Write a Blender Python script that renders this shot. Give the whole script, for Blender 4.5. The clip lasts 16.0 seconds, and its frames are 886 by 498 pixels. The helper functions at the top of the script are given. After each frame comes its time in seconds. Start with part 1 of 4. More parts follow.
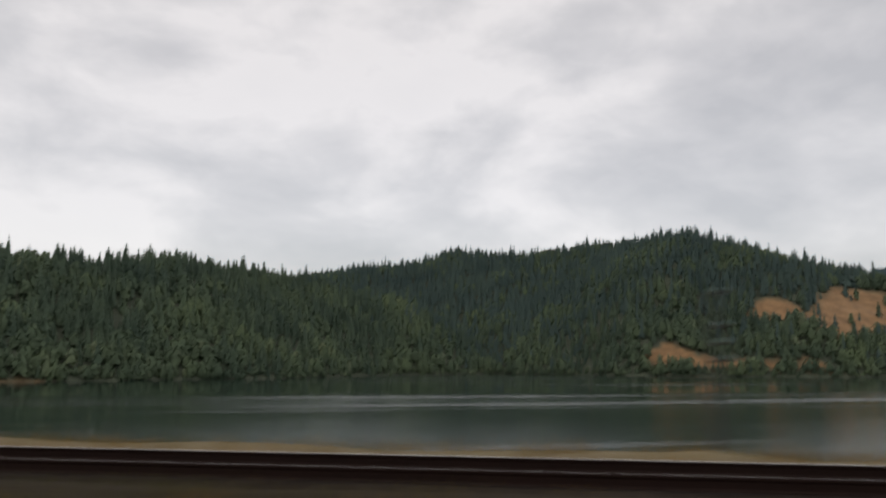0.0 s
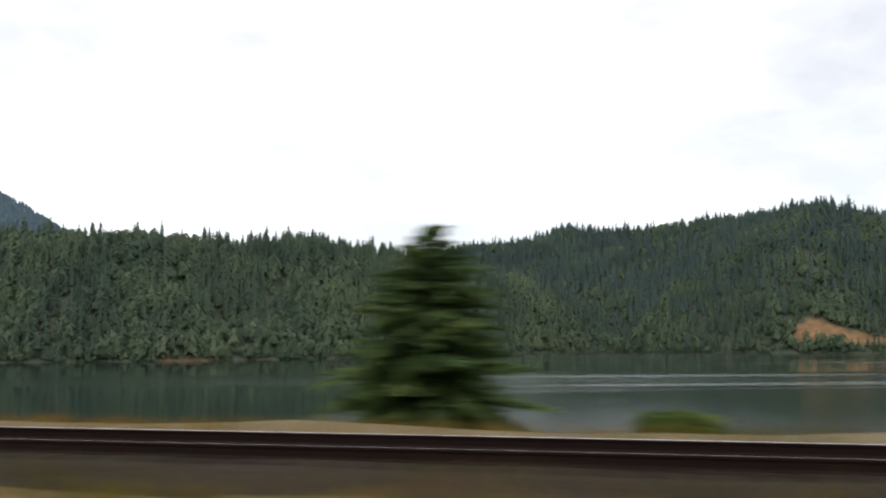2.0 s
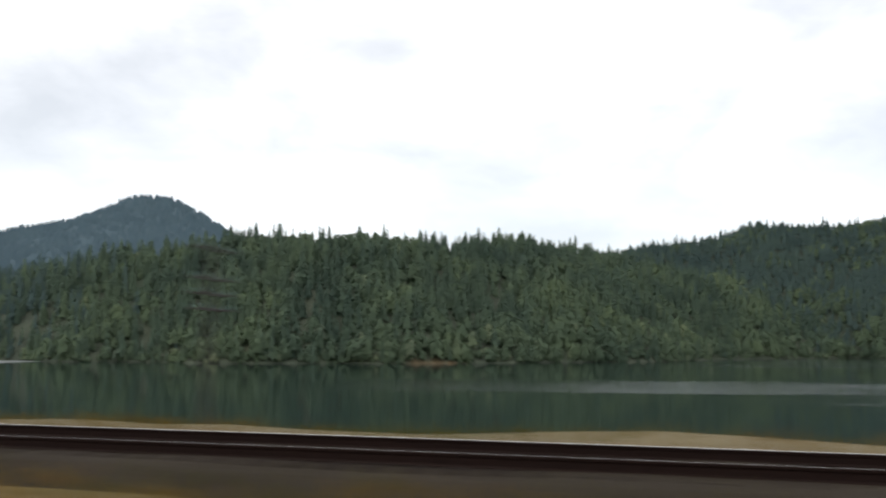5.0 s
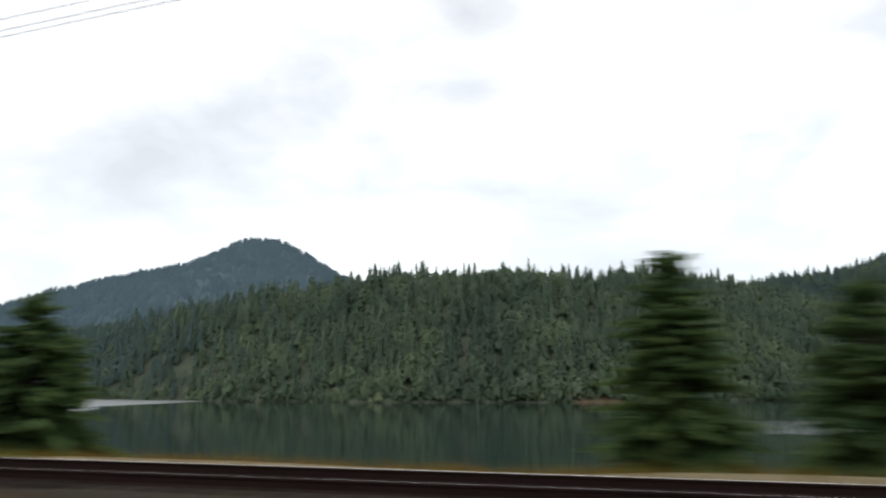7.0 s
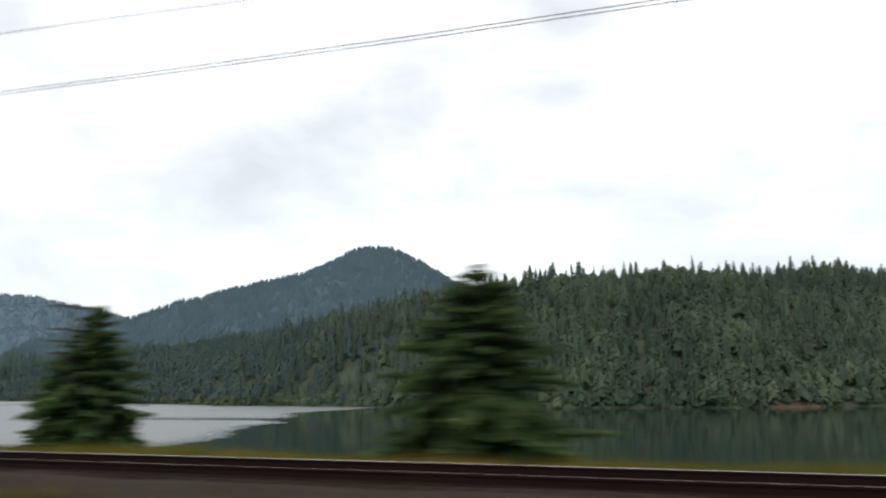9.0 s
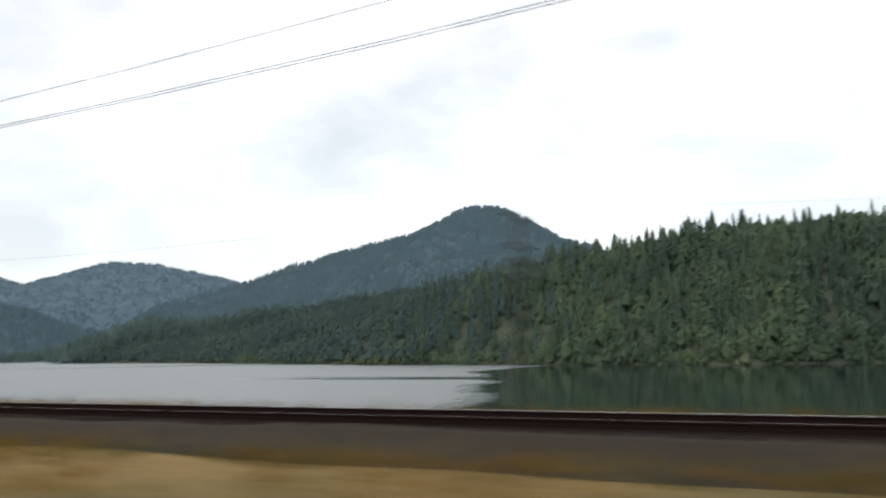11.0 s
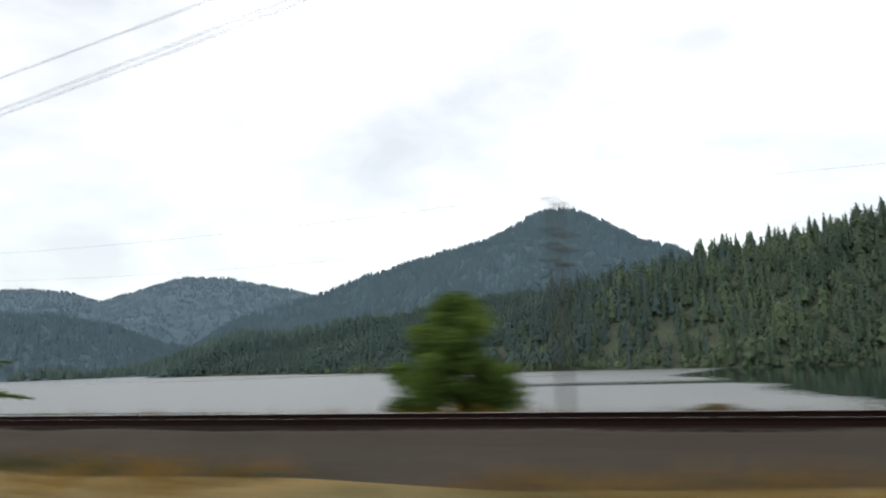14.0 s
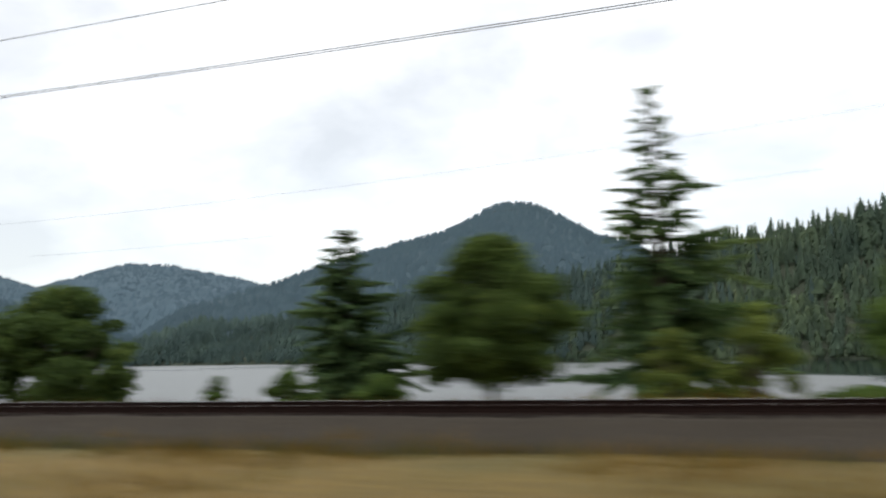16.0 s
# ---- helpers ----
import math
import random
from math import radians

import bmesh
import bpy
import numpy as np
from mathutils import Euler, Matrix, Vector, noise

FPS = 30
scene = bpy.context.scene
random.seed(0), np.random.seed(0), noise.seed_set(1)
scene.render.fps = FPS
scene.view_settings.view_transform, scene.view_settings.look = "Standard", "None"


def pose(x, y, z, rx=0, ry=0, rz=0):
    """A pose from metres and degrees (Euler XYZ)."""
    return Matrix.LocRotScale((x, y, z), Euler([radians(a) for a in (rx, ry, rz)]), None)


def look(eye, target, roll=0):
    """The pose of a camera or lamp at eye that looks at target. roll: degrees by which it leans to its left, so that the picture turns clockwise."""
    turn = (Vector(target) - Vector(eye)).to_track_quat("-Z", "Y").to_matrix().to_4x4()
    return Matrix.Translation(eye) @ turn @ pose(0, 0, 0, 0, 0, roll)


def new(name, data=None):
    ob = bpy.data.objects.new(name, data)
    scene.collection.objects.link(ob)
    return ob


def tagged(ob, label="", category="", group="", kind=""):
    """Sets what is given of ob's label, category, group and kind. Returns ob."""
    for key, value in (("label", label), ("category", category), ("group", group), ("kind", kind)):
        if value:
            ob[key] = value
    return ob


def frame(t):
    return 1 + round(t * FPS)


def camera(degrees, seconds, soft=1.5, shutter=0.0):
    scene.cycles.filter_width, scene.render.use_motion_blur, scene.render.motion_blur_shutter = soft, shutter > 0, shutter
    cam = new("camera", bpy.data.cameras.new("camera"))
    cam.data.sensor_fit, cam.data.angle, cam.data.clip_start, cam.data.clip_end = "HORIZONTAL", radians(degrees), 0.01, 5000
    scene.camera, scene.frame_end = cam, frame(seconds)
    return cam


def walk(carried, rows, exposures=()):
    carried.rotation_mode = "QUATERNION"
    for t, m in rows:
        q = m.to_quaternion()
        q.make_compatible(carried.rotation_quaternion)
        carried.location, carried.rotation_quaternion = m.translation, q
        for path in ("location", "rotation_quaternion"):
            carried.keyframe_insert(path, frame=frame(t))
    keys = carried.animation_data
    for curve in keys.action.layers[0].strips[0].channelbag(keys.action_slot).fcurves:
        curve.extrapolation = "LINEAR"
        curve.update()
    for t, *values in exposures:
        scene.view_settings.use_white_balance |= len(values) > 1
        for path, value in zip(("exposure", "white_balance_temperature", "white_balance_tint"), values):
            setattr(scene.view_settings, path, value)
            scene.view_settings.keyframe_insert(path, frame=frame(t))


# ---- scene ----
# The camera rides in a car along a road beside a railway and a wide river.
# Rail tops are at z = 0, the river lies at z = WATER.
WATER = -11.0
cam = camera(58.44, 16.0, soft=2.0, shutter=0.9)
PATH = [
    (0, 0.00, 0.00, 1.32, 8.21, -0.10, -11.16),
    (0.5, -11.68, 4.44, 1.34, 6.73, 0.06, -10.51),
    (1, -23.46, 8.63, 1.35, 6.80, -0.70, -9.36),
    (1.5, -35.33, 12.56, 1.36, 6.59, -0.25, -6.15),
    (2, -47.27, 16.25, 1.37, 6.65, 0.17, -5.09),
    (2.5, -59.29, 19.68, 1.38, 6.66, -0.27, -3.87),
    (3, -71.38, 22.87, 1.39, 6.60, -0.77, -2.07),
    (3.5, -83.52, 25.82, 1.40, 6.49, -0.78, -1.02),
    (4.25, -101.85, 29.78, 1.41, 6.67, -0.55, 1.49),
    (5, -120.28, 33.22, 1.40, 6.89, -0.26, 4.60),
    (5.5, -132.62, 35.21, 1.39, 7.03, -0.08, 6.56),
    (6, -145.00, 36.97, 1.38, 7.14, 0.07, 8.13),
    (6.5, -157.40, 38.50, 1.36, 9.25, 0.43, 10.31),
    (7, -169.83, 39.79, 1.33, 9.58, 0.06, 11.01),
    (7.5, -182.29, 40.87, 1.31, 9.33, -1.40, 13.21),
    (8, -194.76, 41.73, 1.28, 9.09, -0.61, 13.96),
    (8.5, -207.24, 42.38, 1.25, 9.84, 0.07, 16.25),
    (9, -219.73, 42.84, 1.22, 10.01, 0.43, 18.18),
    (9.5, -232.23, 43.13, 1.20, 9.37, -0.31, 18.95),
    (10.2, -249.73, 43.27, 1.18, 8.47, 0.27, 21.45),
    (11, -269.73, 43.13, 1.17, 7.19, 1.11, 25.01),
    (11.5, -282.23, 42.92, 1.17, 6.43, 1.61, 27.13),
    (12, -294.72, 42.61, 1.18, 5.82, 2.01, 28.82),
    (12.5, -307.22, 42.24, 1.18, 6.70, 2.19, 28.92),
    (13, -319.71, 41.79, 1.19, 7.03, 1.61, 29.82),
    (13.5, -332.20, 41.28, 1.19, 7.10, 2.26, 29.89),
    (14, -344.68, 40.70, 1.18, 7.91, 2.29, 29.03),
    (14.5, -357.17, 40.05, 1.17, 8.07, 1.85, 29.87),
    (15, -369.65, 39.33, 1.15, 6.91, 1.72, 29.85),
    (15.5, -382.12, 38.52, 1.13, 6.28, 2.33, 27.25),
    (16, -394.59, 37.63, 1.11, 7.23, 1.70, 24.69),
]
walk(cam, [(t, pose(x, y, z, 90 + pitch, roll, yaw)) for t, x, y, z, pitch, roll, yaw in PATH],
     exposures=[(0.0, -0.70, 6850, 13.5), (1.1, -0.70, 6850, 13.5), (1.5, -0.25, 6650, 12.5), (2.2, 0.0, 6600, 12), (6.0, -0.12, 6500, 9.5), (9.5, -0.12, 6500, 9), (12.0, -0.03, 6500, 9), (16.0, -0.07, 6500, 9)])

# ---------------------------------------------------------------- light
SUN_TURN, SUN_HEIGHT = radians(195), radians(48)
world = bpy.data.worlds.new("overcast_sky")
scene.world = world
world.use_nodes = True
wn, wl = world.node_tree.nodes, world.node_tree.links
wn.clear()


def wnode(kind, **values):
    n = wn.new(kind)
    for k, v in values.items():
        n.inputs[k].default_value = v
    return n


def wmath(op, a, b=None, c=None):
    n = wn.new("ShaderNodeMath")
    n.operation = op
    for i, v in enumerate((a, b, c)):
        if v is None:
            continue
        if isinstance(v, (int, float)):
            n.inputs[i].default_value = v
        else:
            wl.new(v, n.inputs[i])
    return n.outputs[0]


coord = wn.new("ShaderNodeTexCoord")
split = wn.new("ShaderNodeSeparateXYZ")
wl.new(coord.outputs["Generated"], split.inputs[0])
flat = wn.new("ShaderNodeCombineXYZ")
wl.new(split.outputs[0], flat.inputs[0])
wl.new(split.outputs[1], flat.inputs[1])
wl.new(wmath("MULTIPLY", split.outputs[2], 2.0), flat.inputs[2])
big = wnode("ShaderNodeTexNoise", Scale=2.6, Detail=5.0, Roughness=0.5, Distortion=0.25)
small = wnode("ShaderNodeTexNoise", Scale=8.0, Detail=5.0, Roughness=0.55, Distortion=0.3)
wl.new(flat.outputs[0], big.inputs["Vector"])
wl.new(flat.outputs[0], small.inputs["Vector"])
cloud = wmath("ADD", wmath("MULTIPLY", big.outputs[0], 0.76), wmath("MULTIPLY", small.outputs[0], 0.24))
ramp = wn.new("ShaderNodeValToRGB")
for el, (at, tone) in zip([ramp.color_ramp.elements[0], ramp.color_ramp.elements[1], ramp.color_ramp.elements.new(0.5), ramp.color_ramp.elements.new(0.6)],
                          ((0.37, (0.74, 0.745, 0.745)), (0.7, (1.9, 1.87, 1.84)), (0.47, (0.92, 0.92, 0.915)), (0.56, (1.18, 1.17, 1.155)))):
    el.position, el.color = at, (*tone, 1)
wl.new(cloud, ramp.inputs[0])
clouds = wnode("ShaderNodeBackground", Strength=1.0)
wl.new(ramp.outputs[0], clouds.inputs[0])
air = wn.new("ShaderNodeTexSky")
air.sky_type, air.sun_disc = "NISHITA", False
air.sun_elevation, air.sun_rotation = SUN_HEIGHT, SUN_TURN
above = wnode("ShaderNodeBackground", Strength=0.05)
wl.new(air.outputs[0], above.inputs[0])
both = wn.new("ShaderNodeAddShader")
wl.new(clouds.outputs[0], both.inputs[0])
wl.new(above.outputs[0], both.inputs[1])
wout = wn.new("ShaderNodeOutputWorld")
wl.new(both.outputs[0], wout.inputs[0])

sun = new("sun", bpy.data.lights.new("sun", "SUN"))
sun.data.energy, sun.data.angle, sun.data.color = 0.7, radians(60), (1.0, 0.97, 0.92)
sun.matrix_world = look((300 * math.sin(SUN_TURN), 300 * math.cos(SUN_TURN), 300 * math.tan(SUN_HEIGHT)), (0, 0, 0))


# ---------------------------------------------------------------- materials
class Nodes:
    """A principled material with short calls for its nodes."""

    def __init__(self, name, rough=0.8, metal=0.0, spec=0.5):
        self.mat = bpy.data.materials.new(name)
        self.mat.use_nodes = True
        self.tree = self.mat.node_tree
        self.bsdf = self.tree.nodes["Principled BSDF"]
        self.bsdf.inputs["Roughness"].default_value = rough
        self.bsdf.inputs["Metallic"].default_value = metal
        self.bsdf.inputs["Specular IOR Level"].default_value = spec
        self.where = self.tree.nodes.new("ShaderNodeNewGeometry").outputs["Position"]

    def put(self, value, socket):
        if isinstance(value, (int, float, tuple)):
            socket.default_value = value
        else:
            self.tree.links.new(value, socket)

    def noise(self, scale, detail=4.0, rough=0.55, stretch=(1, 1, 1)):
        m = self.tree.nodes.new("ShaderNodeMapping")
        m.inputs["Scale"].default_value = stretch
        self.put(self.where, m.inputs[0])
        n = self.tree.nodes.new("ShaderNodeTexNoise")
        n.inputs["Scale"].default_value, n.inputs["Detail"].default_value = scale, detail
        n.inputs["Roughness"].default_value = rough
        self.put(m.outputs[0], n.inputs["Vector"])
        return n.outputs[0]

    def math(self, op, a, b=0.0, c=0.0):
        n = self.tree.nodes.new("ShaderNodeMath")
        n.operation = op
        for i, v in enumerate((a, b, c)):
            self.put(v, n.inputs[i])
        return n.outputs[0]

    def ramp(self, value, *stops):
        n = self.tree.nodes.new("ShaderNodeValToRGB")
        e = n.color_ramp.elements
        while len(e) < len(stops):
            e.new(0.5)
        for el, (p, c) in zip(e, stops):
            el.position, el.color = p, (*c, 1) if len(c) == 3 else c
        self.put(value, n.inputs[0])
        return n.outputs[0]

    def mix(self, k, a, b, how="MIX"):
        n = self.tree.nodes.new("ShaderNodeMix")
        n.data_type, n.blend_type = "RGBA", how
        for v, s in ((k, 0), (a, 6), (b, 7)):
            self.put((*v, 1) if isinstance(v, tuple) and len(v) == 3 else v, n.inputs[s])
        return n.outputs[2]

    def attribute(self, name):
        n = self.tree.nodes.new("ShaderNodeAttribute")
        n.attribute_name = name
        return n.outputs["Fac"]

    def colour(self, value):
        self.put((*value, 1) if isinstance(value, tuple) and len(value) == 3 else value, self.bsdf.inputs["Base Color"])
        return self

    def bump(self, height, strength=0.5, distance=0.05):
        n = self.tree.nodes.new("ShaderNodeBump")
        n.inputs["Distance"].default_value = distance
        self.put(strength, n.inputs["Strength"])
        self.put(height, n.inputs["Height"])
        self.put(n.outputs[0], self.bsdf.inputs["Normal"])
        return self


def foliage(name, dark, light, tip, rough=0.75, mottle=1.0, sheer=0.4, patchy=0.0):
    """Leaves or needles: a tint for each plant that varies within its crown, mottled by two sizes of noise; some light
    comes through.
    """
    m = Nodes(name, rough, spec=0.2)
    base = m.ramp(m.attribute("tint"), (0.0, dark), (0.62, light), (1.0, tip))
    lo, hi = 1 - 0.36 * mottle, 1 + 0.25 * mottle
    spots = m.ramp(m.noise(0.9, 3), (0.3, (lo, lo, lo)), (0.7, (hi, hi, hi)))
    q = patchy or min(1.0, mottle + 0.1)
    patches = m.ramp(m.noise(0.018, 3), (0.3, (1 - 0.28 * q, 1 - 0.24 * q, 1 - 0.18 * q)), (0.5, (1 - 0.05 * q,) * 3), (0.72, (1 + 0.28 * q, 1 + 0.22 * q, 1 + 0.08 * q)))
    m.colour(m.mix(1.0, m.mix(1.0, base, spots, "MULTIPLY"), patches, "MULTIPLY"))
    glow = m.tree.nodes.new("ShaderNodeBsdfTranslucent")
    m.put(m.bsdf.inputs["Base Color"].links[0].from_socket, glow.inputs[0])
    blend = m.tree.nodes.new("ShaderNodeMixShader")
    blend.inputs[0].default_value = sheer
    m.put(m.bsdf.outputs[0], blend.inputs[1])
    m.put(glow.outputs[0], blend.inputs[2])
    m.put(blend.outputs[0], m.tree.nodes["Material Output"].inputs[0])
    return m.mat


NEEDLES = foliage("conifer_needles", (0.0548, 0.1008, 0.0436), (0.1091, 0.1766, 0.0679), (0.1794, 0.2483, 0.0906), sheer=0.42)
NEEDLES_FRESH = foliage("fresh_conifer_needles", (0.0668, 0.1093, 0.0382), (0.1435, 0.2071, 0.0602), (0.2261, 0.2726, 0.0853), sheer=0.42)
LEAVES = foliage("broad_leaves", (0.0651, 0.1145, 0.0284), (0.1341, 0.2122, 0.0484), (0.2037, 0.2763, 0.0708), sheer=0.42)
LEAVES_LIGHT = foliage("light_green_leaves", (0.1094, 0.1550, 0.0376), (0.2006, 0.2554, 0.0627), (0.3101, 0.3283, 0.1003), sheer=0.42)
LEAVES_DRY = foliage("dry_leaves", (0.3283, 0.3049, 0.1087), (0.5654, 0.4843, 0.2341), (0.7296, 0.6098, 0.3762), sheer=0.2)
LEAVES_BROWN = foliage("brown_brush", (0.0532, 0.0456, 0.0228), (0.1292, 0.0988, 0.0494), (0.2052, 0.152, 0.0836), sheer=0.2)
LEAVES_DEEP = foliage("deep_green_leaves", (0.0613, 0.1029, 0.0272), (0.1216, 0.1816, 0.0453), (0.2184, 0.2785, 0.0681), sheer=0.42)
# Near hill greens are lifted and low in contrast: slight haze painted in.
WOODS = foliage("hillside_conifers", (0.0853, 0.1265, 0.0859), (0.1152, 0.1666, 0.1117), (0.1497, 0.2026, 0.1363), mottle=0.4, patchy=1.25, sheer=0.4)
WOODS_LEAF = foliage("hillside_broad_leaves", (0.0936, 0.1354, 0.0846), (0.1267, 0.1776, 0.1055), (0.1836, 0.2281, 0.1408), mottle=0.4, patchy=1.25, sheer=0.4)
# Haze painted in: green pushed towards blue for woods farther off.
WOODS_MID = foliage("hazed_conifers", (0.0724, 0.1139, 0.1010), (0.0883, 0.1360, 0.1203), (0.1086, 0.1580, 0.1371), mottle=0.3, patchy=0.7, sheer=0.4)
# Mountain firs: a stronger blue stands in for the haze.
WOODS_HAZY = foliage("hazed_mountain_firs", (0.0681, 0.1092, 0.1315), (0.0737, 0.1171, 0.1404), (0.0794, 0.1252, 0.1482), mottle=0.15, sheer=0.08)
# Farthest firs: the palest blue, with the most haze painted in.
WOODS_FAR = foliage("hazed_distant_firs", (0.0857, 0.1346, 0.1690), (0.0910, 0.1419, 0.1763), (0.0963, 0.1489, 0.1816), mottle=0.1, sheer=0.08)
GRASS = foliage("dry_grass_blades", (0.0851, 0.0853, 0.0143), (0.2075, 0.1243, 0.0227), (0.3192, 0.1806, 0.0380), 0.9, sheer=0.25)

GRASS_GREEN = foliage("green_grass_blades", (0.076, 0.0988, 0.0152), (0.152, 0.152, 0.0266), (0.228, 0.1976, 0.0456), 0.9, sheer=0.25)
GRASS_OLIVE = foliage("olive_grass_blades", (0.055, 0.06, 0.016), (0.11, 0.1, 0.028), (0.17, 0.14, 0.045), 0.9, sheer=0.25)
m = Nodes("bark", 0.9)
BARK = m.colour(m.ramp(m.noise(9, 5, stretch=(1, 1, 0.25)), (0.3, (0.038, 0.0274, 0.0205)), (0.7, (0.114, 0.0874, 0.0684)))).bump(m.noise(30, 4, stretch=(1, 1, 0.2)), 0.7, 0.02).mat

m = Nodes("weathered_pole_wood", 0.9)
POLE_WOOD = m.colour(m.ramp(m.noise(14, 5, stretch=(1, 1, 0.08)), (0.3, (0.0228, 0.0213, 0.0198)), (0.7, (0.057, 0.0532, 0.0486)))).bump(m.noise(60, 3, stretch=(1, 1, 0.05)), 0.5, 0.01).mat

m = Nodes("grey_pole_wood", 0.9)
POLE_GREY = m.colour(m.ramp(m.noise(14, 5, stretch=(1, 1, 0.08)), (0.3, (0.19, 0.185, 0.175)), (0.7, (0.31, 0.3, 0.285)))).bump(m.noise(60, 3, stretch=(1, 1, 0.05)), 0.5, 0.01).mat
m = Nodes("insulator_glass", 0.15, spec=0.6)
INSULATOR = m.colour((0.12, 0.2, 0.19)).mat

m = Nodes("wire_metal", 0.5, 0.7)
WIRE = m.colour((0.1, 0.1, 0.105)).mat

# Rust taken down to near black: shade on the rail sides is painted in.
m = Nodes("shaded_rusty_rail_side", 0.9, spec=0.1)
RUST_SHADED = m.colour(m.ramp(m.noise(12, 5), (0.3, (0.009, 0.006, 0.005)), (0.7, (0.026, 0.014, 0.011)))).bump(m.noise(80, 3), 0.4, 0.004).mat
m = Nodes("polished_rail_top", 0.42, 0.95)
STEEL = m.colour(m.ramp(m.noise(3, 3, stretch=(0.2, 1, 1)), (0.3, (0.6, 0.585, 0.57)), (0.7, (0.78, 0.765, 0.75)))).mat

m = Nodes("creosoted_sleeper", 0.95, spec=0.15)
TIMBER = m.colour(m.ramp(m.noise(5, 5, stretch=(1, 1, 1)), (0.3, (0.0137, 0.0106, 0.0091)), (0.7, (0.038, 0.0289, 0.0243)))).bump(m.noise(40, 4), 0.5, 0.01).mat

m = Nodes("ballast_stone", 0.95, spec=0.1)
tone = m.mix(m.noise(0.35, 4), (0.0274, 0.0215, 0.0146), (0.0578, 0.0456, 0.0318))
xyz = m.tree.nodes.new("ShaderNodeSeparateXYZ")
m.put(m.where, xyz.inputs[0])
# Stone tone goes up towards the west end of the track.
lighter = m.math("MULTIPLY_ADD", xyz.outputs[0], -0.008, -1.9)
n = m.tree.nodes.new("ShaderNodeClamp")
m.put(lighter, n.inputs[0])
tone = m.mix(n.outputs[0], tone, m.mix(m.noise(0.35, 4), (0.0456, 0.0375, 0.0276), (0.0745, 0.0618, 0.0460)))
BALLAST = m.colour(m.mix(1.0, tone, m.ramp(m.noise(16, 4), (0.3, (0.5, 0.5, 0.5)), (0.7, (1.4, 1.4, 1.4))), "MULTIPLY")).bump(m.noise(18, 4, 0.6), 1.0, 0.06).mat

m = Nodes("dry_verge", 0.95)
turf = m.ramp(m.noise(0.12, 5, 0.6), (0.36, (0.0701, 0.0702, 0.0132)), (0.5, (0.1565, 0.1023, 0.0238)), (0.66, (0.2158, 0.1315, 0.0343)))
xyz = m.tree.nodes.new("ShaderNodeSeparateXYZ")
m.put(m.where, xyz.inputs[0])
n = m.tree.nodes.new("ShaderNodeClamp")
m.put(m.math("MULTIPLY_ADD", xyz.outputs[0], -0.01, -2.4), n.inputs[0])
golden = m.ramp(m.noise(0.12, 5, 0.6), (0.34, (0.1079, 0.0903, 0.0171)), (0.48, (0.1835, 0.1184, 0.0227)), (0.68, (0.2428, 0.1465, 0.0323)))
turf = m.mix(n.outputs[0], turf, golden)
VERGE = m.colour(m.mix(1.0, turf, m.ramp(m.noise(5, 4), (0.3, (0.7, 0.7, 0.7)), (0.7, (1.25, 1.25, 1.25))), "MULTIPLY")).bump(m.noise(9, 5), 0.8, 0.1).mat

m = Nodes("river_bank_soil", 0.95)
BANK = m.colour(m.mix(m.noise(0.2, 5), m.ramp(m.noise(3, 4), (0.3, (0.076, 0.076, 0.0266)), (0.7, (0.1672, 0.1292, 0.0532))), (0.2128, 0.152, 0.076))).bump(m.noise(4, 5), 0.8, 0.15).mat

m = Nodes("worn_asphalt", 0.9)
ASPHALT = m.colour(m.ramp(m.noise(0.8, 5), (0.3, (0.0304, 0.0304, 0.0312)), (0.7, (0.0494, 0.0486, 0.0471)))).bump(m.noise(90, 3), 0.5, 0.006).mat
m = Nodes("road_paint", 0.7)
PAINT = m.colour(m.ramp(m.noise(6, 4), (0.3, (0.55, 0.55, 0.52)), (0.6, (0.8, 0.8, 0.78)))).mat

m = Nodes("hillside_soil", 0.95)
clearing = m.attribute("tint")
# Soil colour kept dark so that gaps between trees read as shade.
forest_floor = m.ramp(m.noise(0.05, 5), (0.35, (0.042, 0.054, 0.034)), (0.65, (0.062, 0.076, 0.047)))
straw = m.ramp(m.noise(0.06, 6, 0.65), (0.3, (0.1444, 0.0836, 0.038)), (0.55, (0.2508, 0.1444, 0.0646)), (0.75, (0.3192, 0.1976, 0.0988)))
HILLSIDE = m.colour(m.mix(clearing, forest_floor, straw)).bump(m.noise(0.3, 5), 0.8, 2.0).mat

# Mountain ground carries the same painted haze blue as its firs.
m = Nodes("hazed_mountain_slope", 0.95)
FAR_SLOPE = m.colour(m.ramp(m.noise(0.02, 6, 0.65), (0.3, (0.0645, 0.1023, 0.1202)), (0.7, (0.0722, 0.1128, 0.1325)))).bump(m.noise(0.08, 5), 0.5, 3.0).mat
# Farthest ground in painted haze blue, with pale open patches.
m = Nodes("hazed_distant_slope", 0.95)
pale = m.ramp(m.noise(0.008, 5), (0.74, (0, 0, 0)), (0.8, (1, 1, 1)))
FAR_HAZE = m.colour(m.mix(pale, m.ramp(m.noise(0.015, 6), (0.3, (0.0822, 0.1279, 0.1572)), (0.7, (0.0877, 0.1357, 0.1655))), (0.2428, 0.2810, 0.2838))).mat
m = Nodes("pale_boulder", 0.85)
ROCK = m.colour(m.ramp(m.noise(3, 6), (0.3, (0.35, 0.35, 0.33)), (0.7, (0.62, 0.61, 0.57)))).bump(m.noise(9, 5), 0.6, 0.05).mat


